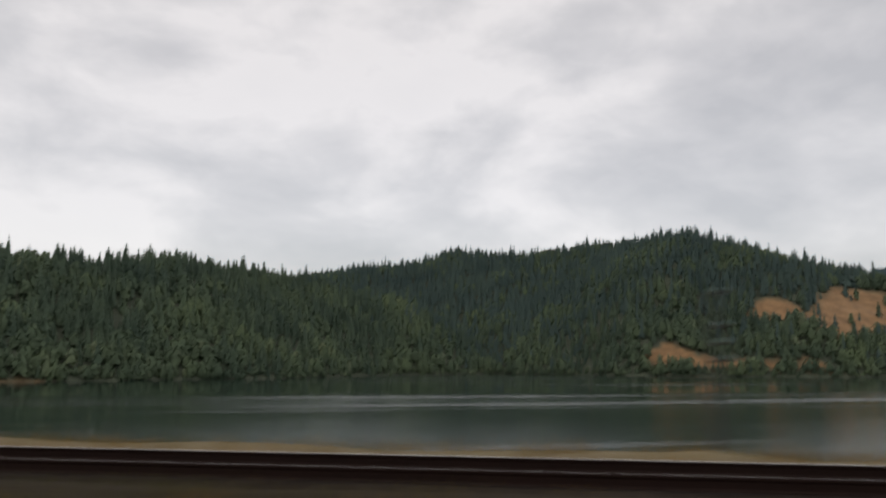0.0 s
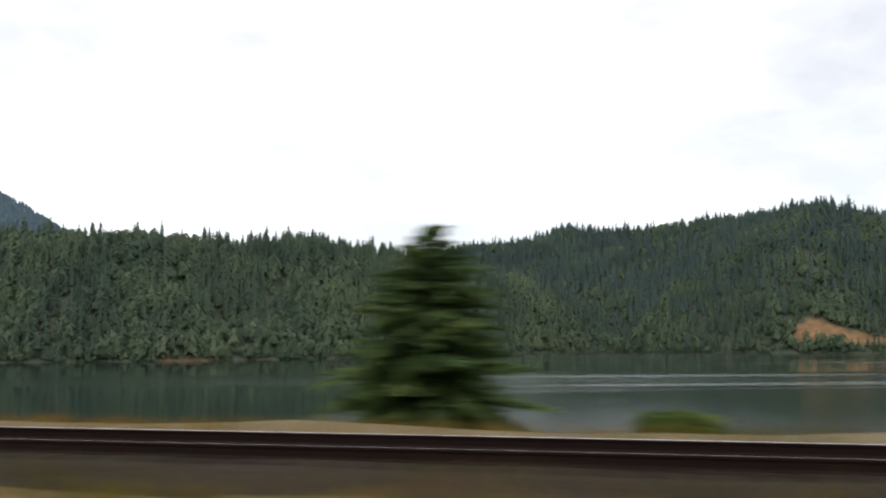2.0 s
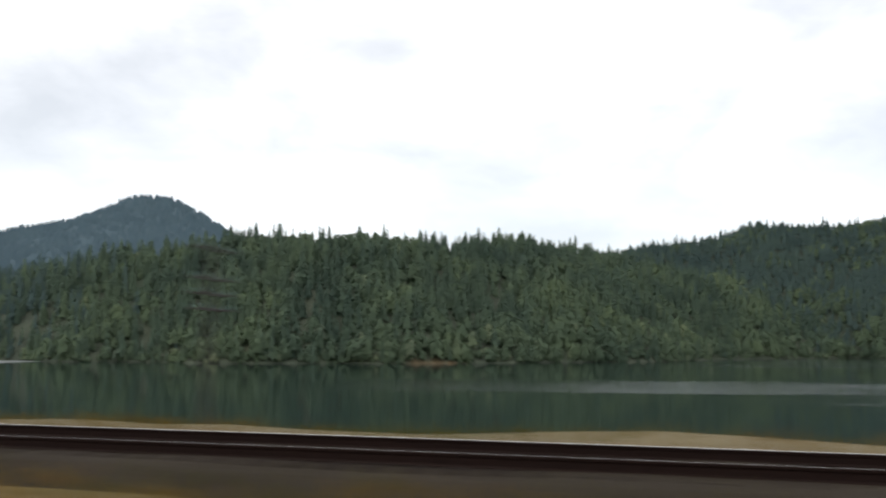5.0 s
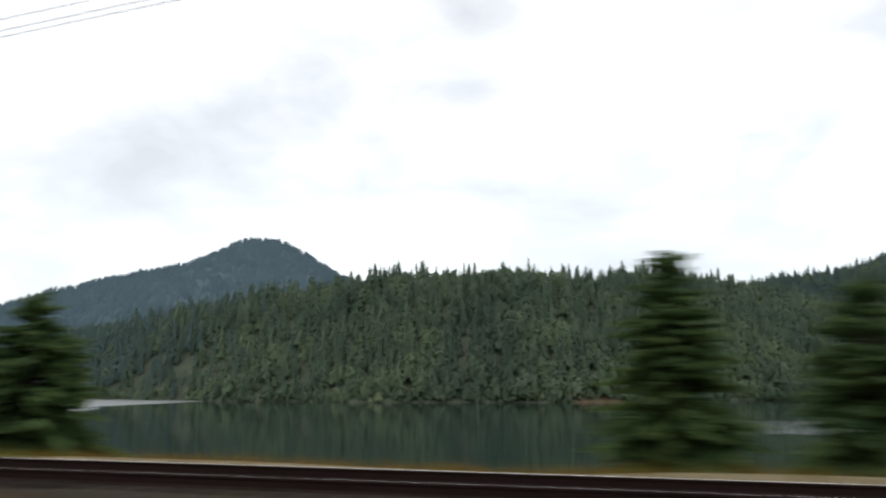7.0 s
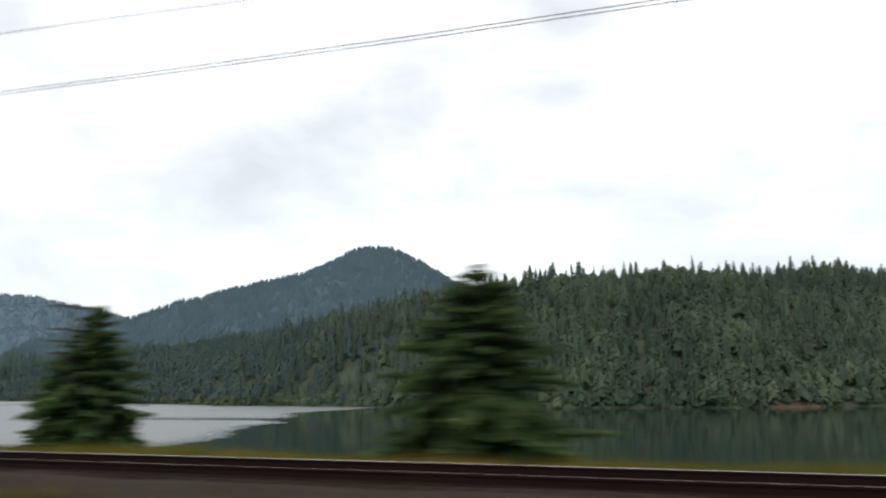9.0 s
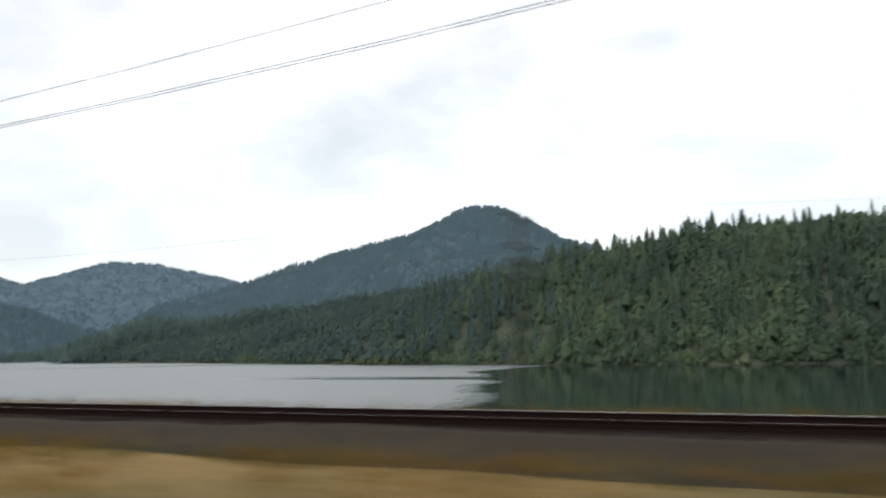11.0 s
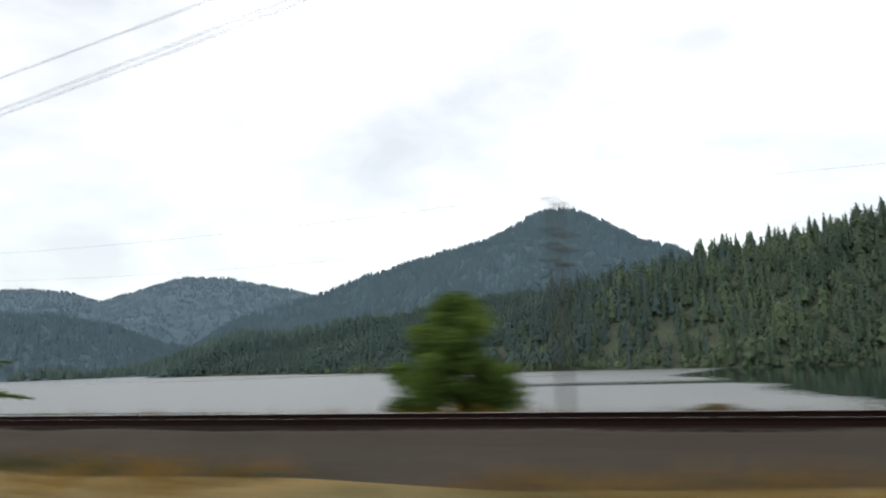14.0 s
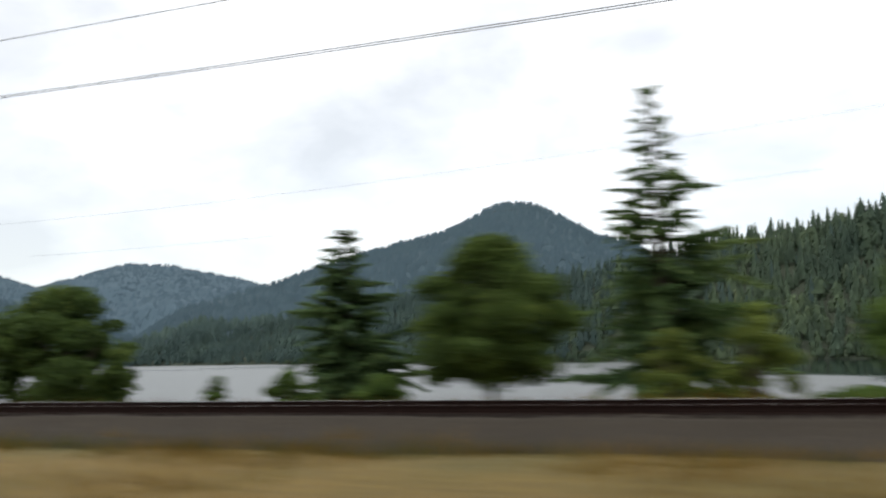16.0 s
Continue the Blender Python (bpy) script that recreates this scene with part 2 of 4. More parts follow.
# river: calm in the lee of the near hill, ruffled by wind elsewhere; zone edges placed to fit the camera's view
m = Nodes("river_water", 0.03, spec=0.5)
xyz = m.tree.nodes.new("ShaderNodeSeparateXYZ")
m.put(m.where, xyz.inputs[0])
wander = m.math("MULTIPLY_ADD", m.noise(0.006, 4, 0.6, (0.5, 2.2, 1)), 260.0, -130.0)
wx = m.math("ADD", xyz.outputs[0], wander)
wy = m.math("ADD", xyz.outputs[1], m.math("MULTIPLY", wander, 0.3))
edge = m.math("MAXIMUM", m.math("MULTIPLY_ADD", m.math("SUBTRACT", xyz.outputs[1], 200.0), -0.38, -332.0), -428.0)
west = m.math("MULTIPLY", m.math("SUBTRACT", edge, m.math("MULTIPLY_ADD", wander, 0.28, xyz.outputs[0])), 0.07)
east = m.math("MULTIPLY", m.math("SUBTRACT", wx, -58.0), 0.012)
inner = m.math("MULTIPLY", m.math("SUBTRACT", 250.0, wy), 0.03)
east = m.math("MINIMUM", m.math("MINIMUM", m.math("MAXIMUM", east, 0.0), m.math("MAXIMUM", inner, 0.0)), 0.07)
streaks = m.ramp(m.noise(0.02, 3, 0.5, (0.12, 1.6, 1)), (0.52, (0, 0, 0)), (0.68, (1, 1, 1)))
open_water = m.math("MINIMUM", m.math("MAXIMUM", m.math("MULTIPLY", m.math("ADD", xyz.outputs[0], 75.0), 0.01), 0.0), 1.0)
streaks = m.math("MULTIPLY", m.math("MULTIPLY", streaks, 0.4), open_water)
ny = m.math("ADD", xyz.outputs[1], m.math("MULTIPLY", wander, 0.12))
lane = m.math("MINIMUM", m.math("MULTIPLY", m.math("SUBTRACT", ny, 244.0), 0.03), m.math("MULTIPLY", m.math("SUBTRACT", 322.0, ny), 0.03))
lane = m.math("MINIMUM", m.math("MAXIMUM", m.math("MINIMUM", lane, m.math("MULTIPLY", m.math("ADD", xyz.outputs[0], 178.0), 0.012)), 0.0), 0.13)
n = m.tree.nodes.new("ShaderNodeClamp")
m.put(m.math("MAXIMUM", m.math("MAXIMUM", m.math("MAXIMUM", west, east), streaks), lane), n.inputs[0])
still = m.ramp(m.noise(0.013, 3, 0.5, (0.1, 1.5, 1)), (0.6, (1, 1, 1)), (0.66, (0.12, 0.12, 0.12)))
wind = m.math("MULTIPLY", n.outputs[0], still)
m.put(m.math("MULTIPLY_ADD", wind, 0.34, 0.045), m.bsdf.inputs["Roughness"])
# IOR raised where ruffled, to force a brighter sky reflection.
m.put(m.math("MULTIPLY_ADD", wind, 2.3, 1.17), m.bsdf.inputs["IOR"])
m.colour(m.mix(m.noise(0.01, 3), (0.012, 0.024, 0.02), (0.02, 0.036, 0.03)))
m.bump(m.noise(0.9, 5, 0.6, (1.0, 1.5, 1)), m.math("MULTIPLY_ADD", wind, 0.9, 0.013), 0.7)
RIVER = m.mat


# ---------------------------------------------------------------- mesh helpers
def mesh_object(name, verts, faces, material, parent=None, smooth=False, tint=None):
    me = bpy.data.meshes.new(name)
    if isinstance(faces, np.ndarray):
        n, k = faces.shape
        me.vertices.add(len(verts))
        me.vertices.foreach_set("co", np.ascontiguousarray(verts, dtype=np.float32).ravel())
        me.loops.add(n * k)
        me.loops.foreach_set("vertex_index", np.ascontiguousarray(faces, dtype=np.int32).ravel())
        me.polygons.add(n)
        me.polygons.foreach_set("loop_start", np.arange(0, n * k, k, dtype=np.int32))
    else:
        me.from_pydata([tuple(v) for v in verts], [], faces)
    for mt in material if isinstance(material, (list, tuple)) else (material,):
        me.materials.append(mt)
    if tint is not None:
        me.attributes.new("tint", "FLOAT", "POINT").data.foreach_set("value", np.asarray(tint, dtype=np.float32))
    if smooth:
        me.polygons.foreach_set("use_smooth", [True] * len(me.polygons))
    me.update(calc_edges=True)
    ob = new(name, me)
    ob.parent = parent
    return ob


def part(name, bm, material, parent, label=""):
    me = bpy.data.meshes.new(name)
    bm.to_mesh(me)
    bm.free()
    me.materials.append(material)
    ob = new(name, me)
    ob.parent = parent
    return tagged(ob, label)


def thing(name, m, label, category, group=""):
    ob = new(name)
    ob.matrix_basis = m
    return tagged(ob, label, category, group)


def unit(v):
    return v / np.maximum(np.linalg.norm(v, axis=1, keepdims=True), 1e-6)


def grid(nu, nv):
    i = np.arange((nu - 1) * (nv - 1))
    a = i // (nv - 1) * nv + i % (nv - 1)
    return np.stack([a, a + 1, a + nv + 1, a + nv], 1)


def fbm(x, y, scale, octaves=4, seed=0):
    """Smooth noise for arrays, about -1 to 1."""
    rng = np.random.RandomState(seed)
    total, amp = np.zeros_like(x, dtype=float), 1.0
    for o in range(octaves):
        table = rng.rand(64, 64)
        u, v = x / scale + 17.3 * o, y / scale + 5.1 * o
        i, j = np.floor(u).astype(int), np.floor(v).astype(int)
        fu, fv = u - i, v - j
        fu, fv = fu * fu * (3 - 2 * fu), fv * fv * (3 - 2 * fv)
        t = lambda a, b: table[a % 64, b % 64]
        total += amp * ((t(i, j) * (1 - fu) + t(i + 1, j) * fu) * (1 - fv) + (t(i, j + 1) * (1 - fu) + t(i + 1, j + 1) * fu) * fv - 0.5) * 2
        amp, scale = amp * 0.5, scale * 0.5
    return total


# ---------------------------------------------------------------- the line of road and railway
def road_y(x):
    c = np.clip(x, -400.0, 0.0) / 100
    y = (((0.04 * c - 0.607) * c - 10.596) * c - 39.434) * c
    k = ((0.16 * c - 1.821) * c - 21.192) * c - 39.434
    return y + (x / 100 - c) * k


def along(x, off):
    """Plan places at distance off from the road's camera line, towards the river."""
    x = np.asarray(x, dtype=float)
    e = 0.5
    dy = (road_y(x + e) - road_y(x - e)) / (2 * e)
    ln = np.sqrt(1 + dy * dy)
    return x - off * dy / ln, road_y(x) + off / ln


def rail_off(x):
    return np.interp(-np.asarray(x, dtype=float), [0, 96, 195, 245, 295, 345, 395], [10.1, 10.1, 10.75, 11.76, 13.34, 14.71, 15.11])


def verge_gap(x):
    """Bare stony strip between the verge and the near rail."""
    return np.interp(-np.asarray(x, dtype=float), [0, 90, 150, 230, 297, 320, 340, 352, 360, 371, 383, 410], [0.9, 1.1, 1.5, 2.2, 3.2, 3.5, 4.4, 5.3, 4.4, 3.2, 4.1, 4.0])


BANK_OFF = [-7.4, -5.4, -3.4, -2.4, -1.55, -0.95, -0.6, 0.0, 0.72, 1.44, 2.0, 2.4, 3.0, 4.5, 6.0, 8.0, 10.5, 13.5, 16.5, 19.5, 23.0, 28.0, 34.0, 42.0]
BANK_Z = [-0.56, -0.52, -0.42, -0.385, -0.345, -0.2, -0.19, -0.19, -0.2, -0.19, -0.2, -0.24, -0.41, -0.44, -0.48, -0.64, -1.06, -1.5, -2.0, -3.2, -5.4, -8.6, -12.0, -14.0]


def bank_z(x, rel):
    """Ground height at distance rel beyond the near rail."""
    return np.interp(rel, BANK_OFF, BANK_Z) + 0.05 * fbm(np.asarray(x, dtype=float), np.asarray(rel, dtype=float) * 3, 6.0, 3, 5) * np.clip((np.abs(rel - 0.7) - 2.0), 0, 2)


XS = np.arange(90.0, -560.0, -2.0)


def strip(name, offs, zs, material, parent=None, rel=True, label="", category="", rough=0.0, xs=XS, kind="structure"):
    """A band of ground that follows the road; offs from the near rail (rel) or the camera line."""
    offs = np.asarray(offs, dtype=float)
    X, O = np.meshgrid(xs, offs, indexing="ij")
    base = rail_off(X) if rel is True else np.zeros_like(X)
    px, py = along(X, base + O)
    Z = np.broadcast_to(np.asarray(zs, dtype=float), X.shape) if zs is not None else bank_z(X, O)
    Z = Z + rough * fbm(px, py, 1.7, 3, 3)
    ob = mesh_object(name, np.stack([px.ravel(), py.ravel(), Z.ravel()], 1), grid(len(xs), len(offs))[:, ::-1], material, parent, True)
    if parent is None:
        tagged(ob, label, category, kind=kind)
    return ob


# river bed and far land: one sheet to the horizon under everything
bed = 4900.0
mesh_object("ground", [(-bed - 200, -bed, -15), (bed - 200, -bed, -15), (bed - 200, bed, -15), (-bed - 200, bed, -15)], [(0, 1, 2, 3)], BANK)
tagged(bpy.data.objects["ground"], "earth ground under the river and out to the horizon", "ground", kind="structure")
mesh_object("water", [(-4800, -40, WATER), (4400, -40, WATER), (4400, 4800, WATER), (-4800, 4800, WATER)], [(0, 1, 2, 3)], RIVER)
tagged(bpy.data.objects["water"], "wide grey-green river, calm in places and ruffled by wind", "river", kind="structure")

# the road that carries the camera, its verge and the river bank
strip("road", [-7.6, -4.0, 0.0, 2.2], [-0.1, -0.08, -0.1, -0.14], ASPHALT, rel=False, label="worn grey asphalt highway beside the railway", category="road")
strip("trim", [1.55, 1.68], [-0.112, -0.112], PAINT, rel=False, label="white painted edge line on the asphalt road", category="road marking")
X, K = np.meshgrid(XS, np.linspace(0, 1, 14), indexing="ij")
inner, outer = 2.2, rail_off(X) - verge_gap(X) + 0.55 * fbm(X, X * 0, 4.0, 4, 9)
px, py = along(X, inner + (outer - inner) * K)
vz = -0.14 - 0.185 * K ** 0.7 - 0.1 * K ** 10 + 0.05 * fbm(px, py, 2.2, 3, 3) * np.sin(np.pi * K)
verge = mesh_object("ground", np.stack([px.ravel(), py.ravel(), vz.ravel()], 1), grid(len(XS), 14)[:, ::-1], VERGE, None, True)
tagged(verge, "verge of dry golden grass between road and railway", "verge", kind="structure")
strip("ground", [-7.0, -6.2, -5.4, -4.4, -3.7, -3.0, -2.3, -1.7, -1.25, -0.95, -0.6, -0.2, 0.3, 0.72, 1.2, 1.7, 2.0, 2.4, 2.9, 3.2], None, BALLAST, rough=0.035, label="brown stone ballast bed under the railway track", category="ballast", xs=np.arange(90.0, -560.0, -0.8))
strip("ground", [3.1, 3.8, 4.5, 6.0, 8.0, 10.5, 13.5, 16.5, 19.5, 23.0, 28.0, 34.0, 42.0], None, BANK, rough=0.1, label="grassy river bank sloping down from the railway", category="river bank")
strip("ground", [-420.0, -180.0, -60.0, -25.0, -12.0, -7.6], [120.0, 60.0, 14.0, 2.0, -0.4, -0.12], VERGE, rel=False, rough=0.2, label="rising land on the inland side of the road", category="hillside")

# ---------------------------------------------------------------- railway track
track = thing("railway_track", pose(0, 0, 0), "single railway track with rusty rails on dark timber sleepers", "railway track")
PROFILE = [(-0.075, -0.18), (0.075, -0.18), (0.075, -0.165), (0.012, -0.145), (0.012, -0.045), (0.036, -0.035), (0.036, -0.008), (0.026, 0.0), (-0.026, 0.0), (-0.036, -0.008), (-0.036, -0.035), (-0.012, -0.045), (-0.012, -0.145), (-0.075, -0.165)]
rx = np.arange(88.0, -556.0, -1.5)
# Width of each bright top is set to fit the camera's view.
for gauge, worn in ((0.0, 0.005), (1.435, 0.028)):
    rows = []
    for o, z in PROFILE:
        o = math.copysign(worn, o) if z == 0.0 else o
        px, py = along(rx, rail_off(rx) + gauge + o)
        rows.append(np.stack([px, py, np.full_like(px, z)], 1))
    V = np.stack(rows, 1)
    count = len(PROFILE)
    faces = []
    for i in range(len(rx) - 1):
        for k in range(count):
            a, b = i * count + k, i * count + (k + 1) % count
            faces.append((a, b, b + count, a + count))
    rail = mesh_object("rail", V.reshape(-1, 3), faces, (RUST_SHADED, STEEL), track)
    rail.data.polygons.foreach_set("material_index", [1 if f % count == 7 else 0 for f in range(len(faces))])
    tagged(rail, "rust-brown steel rail with a bright worn top")

BOX = np.array([(-1, -1, -1), (1, -1, -1), (1, 1, -1), (-1, 1, -1), (-1, -1, 1), (1, -1, 1), (1, 1, 1), (-1, 1, 1)], dtype=float)
BOX_FACES = np.array([(0, 3, 2, 1), (4, 5, 6, 7), (0, 1, 5, 4), (1, 2, 6, 5), (2, 3, 7, 6), (3, 0, 4, 7)])
rng = np.random.RandomState(11)
sx = np.arange(86.0, -554.0, -0.53)
cx, cy = along(sx, rail_off(sx) + 0.72)
cz = rng.normal(0, 0.006, len(sx)) - 0.235
turn = np.arctan2(road_y(sx + 0.5) - road_y(sx - 0.5), 1.0) + rng.normal(0, 0.01, len(sx))
box = BOX * (0.11, 1.28, 0.07)
single = (sx < -20) & (sx > -176)
one = None
for x, y, z, a in zip(cx[single], cy[single], cz[single], turn[single]):
    if one is None:
        one = mesh_object("sleeper", box, BOX_FACES, TIMBER, track)
        piece = one
    else:
        piece = new("sleeper", one.data)
        piece.parent = track
    piece.matrix_basis = Matrix.Translation((x, y, z)) @ Matrix.Rotation(a, 4, "Z")
cx, cy, cz, turn = cx[~single], cy[~single], cz[~single], turn[~single]
V = np.stack([cx[:, None] + box[:, 0] * np.cos(turn)[:, None] - box[:, 1] * np.sin(turn)[:, None], cy[:, None] + box[:, 0] * np.sin(turn)[:, None] + box[:, 1] * np.cos(turn)[:, None], box[:, 2] + cz[:, None]], 2)
tagged(mesh_object("sleeper_bed", V.reshape(-1, 3), (BOX_FACES[None] + 8 * np.arange(len(cx))[:, None, None]).reshape(-1, 4), TIMBER, track), "dark creosoted timber sleepers", kind="stuff")


# ---------------------------------------------------------------- far hills
RIDGES = []


def ridge(fall, *crest):
    """A hill: crest places (x, y, ground height) and the steepness of its sides."""
    RIDGES.append((crest, fall))


# the near forested hill
ridge(0.72, (-1300, 1010, 2), (-1000, 905, 14), (-800, 835, 28), (-640, 765, 44), (-540, 718, 56), (-457, 688, 66), (-391, 690, 74), (-313, 690, 79), (-243, 697, 81), (-199, 722, 80), (-120, 800, 90), (-76, 885, 94), (20, 960, 88), (140, 1010, 70))
# the hills at its eastern end
ridge(0.6, (60, 1420, 150), (255, 1408, 173), (310, 1400, 194), (400, 1310, 174), (492, 1230, 179), (528, 1171, 178), (545, 1000, 168), (590, 905, 134), (650, 890, 116), (710, 880, 108), (760, 870, 78), (900, 860, 40))
# the cone-shaped mountain
ridge(0.6, (-960, 2510, 250), (-1010, 2480, 298), (-1071, 2439, 358), (-1164, 2382, 441), (-1239, 2341, 440), (-1355, 2286, 372), (-1563, 2180, 315), (-1724, 2098, 266), (-1886, 2018, 206), (-2100, 1930, 150))
# low land at the mountain's foot
ridge(0.25, (-2350, 1330, 8), (-1950, 1400, 18), (-1500, 1500, 26), (-1000, 1700, 40))
# the farthest hills
ridge(0.4, (-4100, 2020, 376), (-3854, 2156, 382), (-3720, 2232, 384), (-3543, 2335, 362), (-3436, 2403, 312), (-3382, 2436, 294), (-3276, 2489, 350), (-3069, 2598, 410), (-2914, 2688, 397), (-2695, 2819, 344), (-2565, 2899, 302), (-2303, 3058, 234), (-1700, 3200, 150))
# a lower ridge upriver
ridge(0.4, (-2900, 1150, 200), (-2625, 1259, 187), (-2490, 1339, 168), (-2341, 1425, 158), (-2221, 1498, 124), (-2090, 1580, 70), (-1958, 1663, 20))
# a wooded point across the water
ridge(0.5, (-1392, 1073, 22), (-1364, 1086, 38), (-1327, 1104, 51), (-1267, 1138, 50), (-1179, 1186, 62), (-1073, 1244, 75), (-949, 1311, 95), (-700, 1400, 110))
# a hill far to the east, blue through its painted haze colour
ridge(0.45, (1500, 2260, 200), (1699, 2202, 236), (1786, 2180, 268), (1852, 2164, 290), (1994, 2129, 343), (2300, 2050, 380))


def terrain(x, y):
    x, y = np.asarray(x, dtype=float), np.asarray(y, dtype=float)
    best = np.full(x.shape, -60.0)
    wob = fbm(x, y, 160.0, 4, 21)
    for crest, fall in RIDGES:
        for (ax, ay, az), (bx, by, bz) in zip(crest, crest[1:]):
            lx, ly = bx - ax, by - ay
            k = np.clip(((x - ax) * lx + (y - ay) * ly) / (lx * lx + ly * ly), 0, 1)
            d = np.hypot(x - ax - k * lx, y - ay - k * ly)
            h = az + k * (bz - az) - fall * (np.sqrt(d * d + 900.0) - 30.0) * (1 + 0.16 * wob)
            best = np.maximum(best, h)
    return best + 3.0 * fbm(x, y, 45.0, 3, 8)


def clearing(x, y, h):
    """How far the ground is open dry grass or bare earth rather than forest."""
    patch = fbm(x, y, 45.0, 3, 33)

    def blot(cx, cy, rx, ry):
        return np.clip((1.0 - np.hypot((x - cx) / rx, (y - cy) / ry) + 0.28 * patch) * 4, 0, 1)

    grass = np.maximum.reduce([blot(514, 772, 31, 24), blot(604, 752, 48, 42), blot(690, 782, 74, 60), blot(558, 728, 36, 27)])
    ragged = fbm(x, y, 16.0, 3, 37)
    top = np.interp(x, [362, 372, 400, 420, 440, 500, 512], [-8, 12, 19, 10, 8, 5, -8]) + 5 * ragged
    scar = np.clip((top - h) / 3, 0, 1) * np.clip((h + 5 + 2 * ragged) / 3, 0, 1) * np.clip((800 - y) / 10, 0, 1) * np.clip(1.1 + 1.6 * ragged - np.clip((x - 420) / 90, 0, 1), 0, 1)
    shore = np.clip((1 - np.abs(x + 168) / 22) * 2, 0, 1) * np.clip((-8.0 - h + 1.5 * patch) / 1.5, 0, 1) * 0.55
    return np.maximum(np.maximum(grass, scar), shore)


HX, HY = -200.0, 40.0
ang = np.radians(np.linspace(-74, 84, 420))
for rad, mat, label in ((np.arange(330, 1485, 7.0), HILLSIDE, "forested hills rising from the far shore of the river"), (np.concatenate([[1475], np.geomspace(1484, 3060, 90)]), FAR_SLOPE, "cone-shaped wooded mountain in blue haze colour beyond the river"), (np.geomspace(3050, 4850, 60), FAR_HAZE, "distant wooded hills in pale blue haze colour")):
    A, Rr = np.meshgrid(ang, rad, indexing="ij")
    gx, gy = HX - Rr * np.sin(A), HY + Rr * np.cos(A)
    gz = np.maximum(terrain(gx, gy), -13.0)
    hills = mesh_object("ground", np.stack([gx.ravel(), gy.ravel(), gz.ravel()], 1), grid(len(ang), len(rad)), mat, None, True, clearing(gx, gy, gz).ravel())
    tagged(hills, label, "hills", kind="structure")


# ---------------------------------------------------------------- woods on the hills
def fir_template(rng, boughs=46, broad=0.15, bare=0.06, ragged=0.35):
    """A conifer of unit height: a slim core and many drooping boughs about it, one ragged triangle each."""
    V, F, N = [], [], []
    lean = rng.normal(0, 0.012, 2)
    for k in range(4):
        a = 6.283 * k / 4 + 0.4
        V.append((broad * 0.62 * math.cos(a), broad * 0.62 * math.sin(a), bare + 0.04))
        N.append((math.cos(a), math.sin(a), 0.5))
    V.append((lean[0], lean[1], 1.0))
    N.append((0, 0, 1))
    F += [(k, (k + 1) % 4, 4) for k in range(4)]
    a = rng.rand() * 6.283
    for i in range(boughs):
        k = ((i + rng.rand()) / boughs) ** 0.82
        z = bare + (0.985 - bare) * k
        a += 2.4 + 0.5 * rng.normal()
        r = (broad * (1 - k) ** 0.8 * (1 - ragged + 1.6 * ragged * rng.rand()) + 0.024 + 0.012 * rng.rand()) * min(1.0, 0.55 + 5 * k)
        c, q = math.cos(a), math.sin(a)
        w = (0.26 * r + 0.008) * (0.7 + 0.6 * rng.rand())
        fall = (1.0 - 0.35 * k) * r + 0.014
        root = (c * r * 0.3, q * r * 0.3, z + 0.5 * fall)
        low = z - 0.5 * fall + 0.012 * rng.normal()
        n = len(V)
        V += [root, (c * r * 0.85 + q * w, q * r * 0.85 - c * w, low + 0.1 * fall * rng.rand()), (c * r * 1.08, q * r * 1.08, low - 0.12 * fall), (c * r * 0.85 - q * w, q * r * 0.85 + c * w, low + 0.1 * fall * rng.rand())]
        N += [(c * 0.8, q * 0.8, 0.6)] * 4
        F += [(n, n + 1, n + 2), (n, n + 2, n + 3)]
    return np.array(V), np.array(F), np.array(N)


def leafy_template(rng, sprays=26, broad=0.26):
    """A rounded crown of unit height: overlapping hanging sprays of leaves over an uneven egg shape."""
    V, F, N = [], [], []
    a, shift = rng.rand() * 6.283, Vector(rng.rand(3) * 50)
    for i in range(sprays):
        k = (i + rng.rand()) / sprays
        z = 0.2 + 0.72 * k
        a += 2.4 + 0.5 * rng.normal()
        c, q = math.cos(a), math.sin(a)
        r = broad * math.sqrt(max(0.02, 1 - (1.75 * k - 0.75) ** 2)) * (1 + 0.55 * noise.noise(Vector((c, q, 2.2 * k)) + shift) + 0.1 * rng.normal())
        w, fall = 0.05 + 0.03 * rng.rand(), 0.11 + 0.06 * rng.rand()
        inner = max(0.2, 1 - 0.25 - 0.9 * max(0.0, k - 0.45))
        n = len(V)
        V += [(c * r * inner, q * r * inner, min(1.0, z + 0.5 * fall)), (c * r + q * w, q * r - c * w, z - 0.1 * fall * rng.rand()), (c * r * 1.03, q * r * 1.03, z - 0.5 * fall), (c * r - q * w, q * r + c * w, z - 0.1 * fall * rng.rand())]
        N += [(c * (1 - 0.6 * k), q * (1 - 0.6 * k), 0.25 + 0.75 * k)] * 4
        F += [(n, n + 1, n + 2), (n, n + 2, n + 3)]
    for k in range(5):
        a = 6.283 * k / 5
        V.append((0.85 * broad * math.cos(a), 0.85 * broad * math.sin(a), 0.35))
        N.append((math.cos(a), math.sin(a), 0.4))
    V.append((0, 0, 0.9))
    N.append((0, 0, 1))
    n = len(V) - 6
    F += [(n + k, n + (k + 1) % 5, n + 5) for k in range(5)]
    return np.array(V), np.array(F), np.array(N)


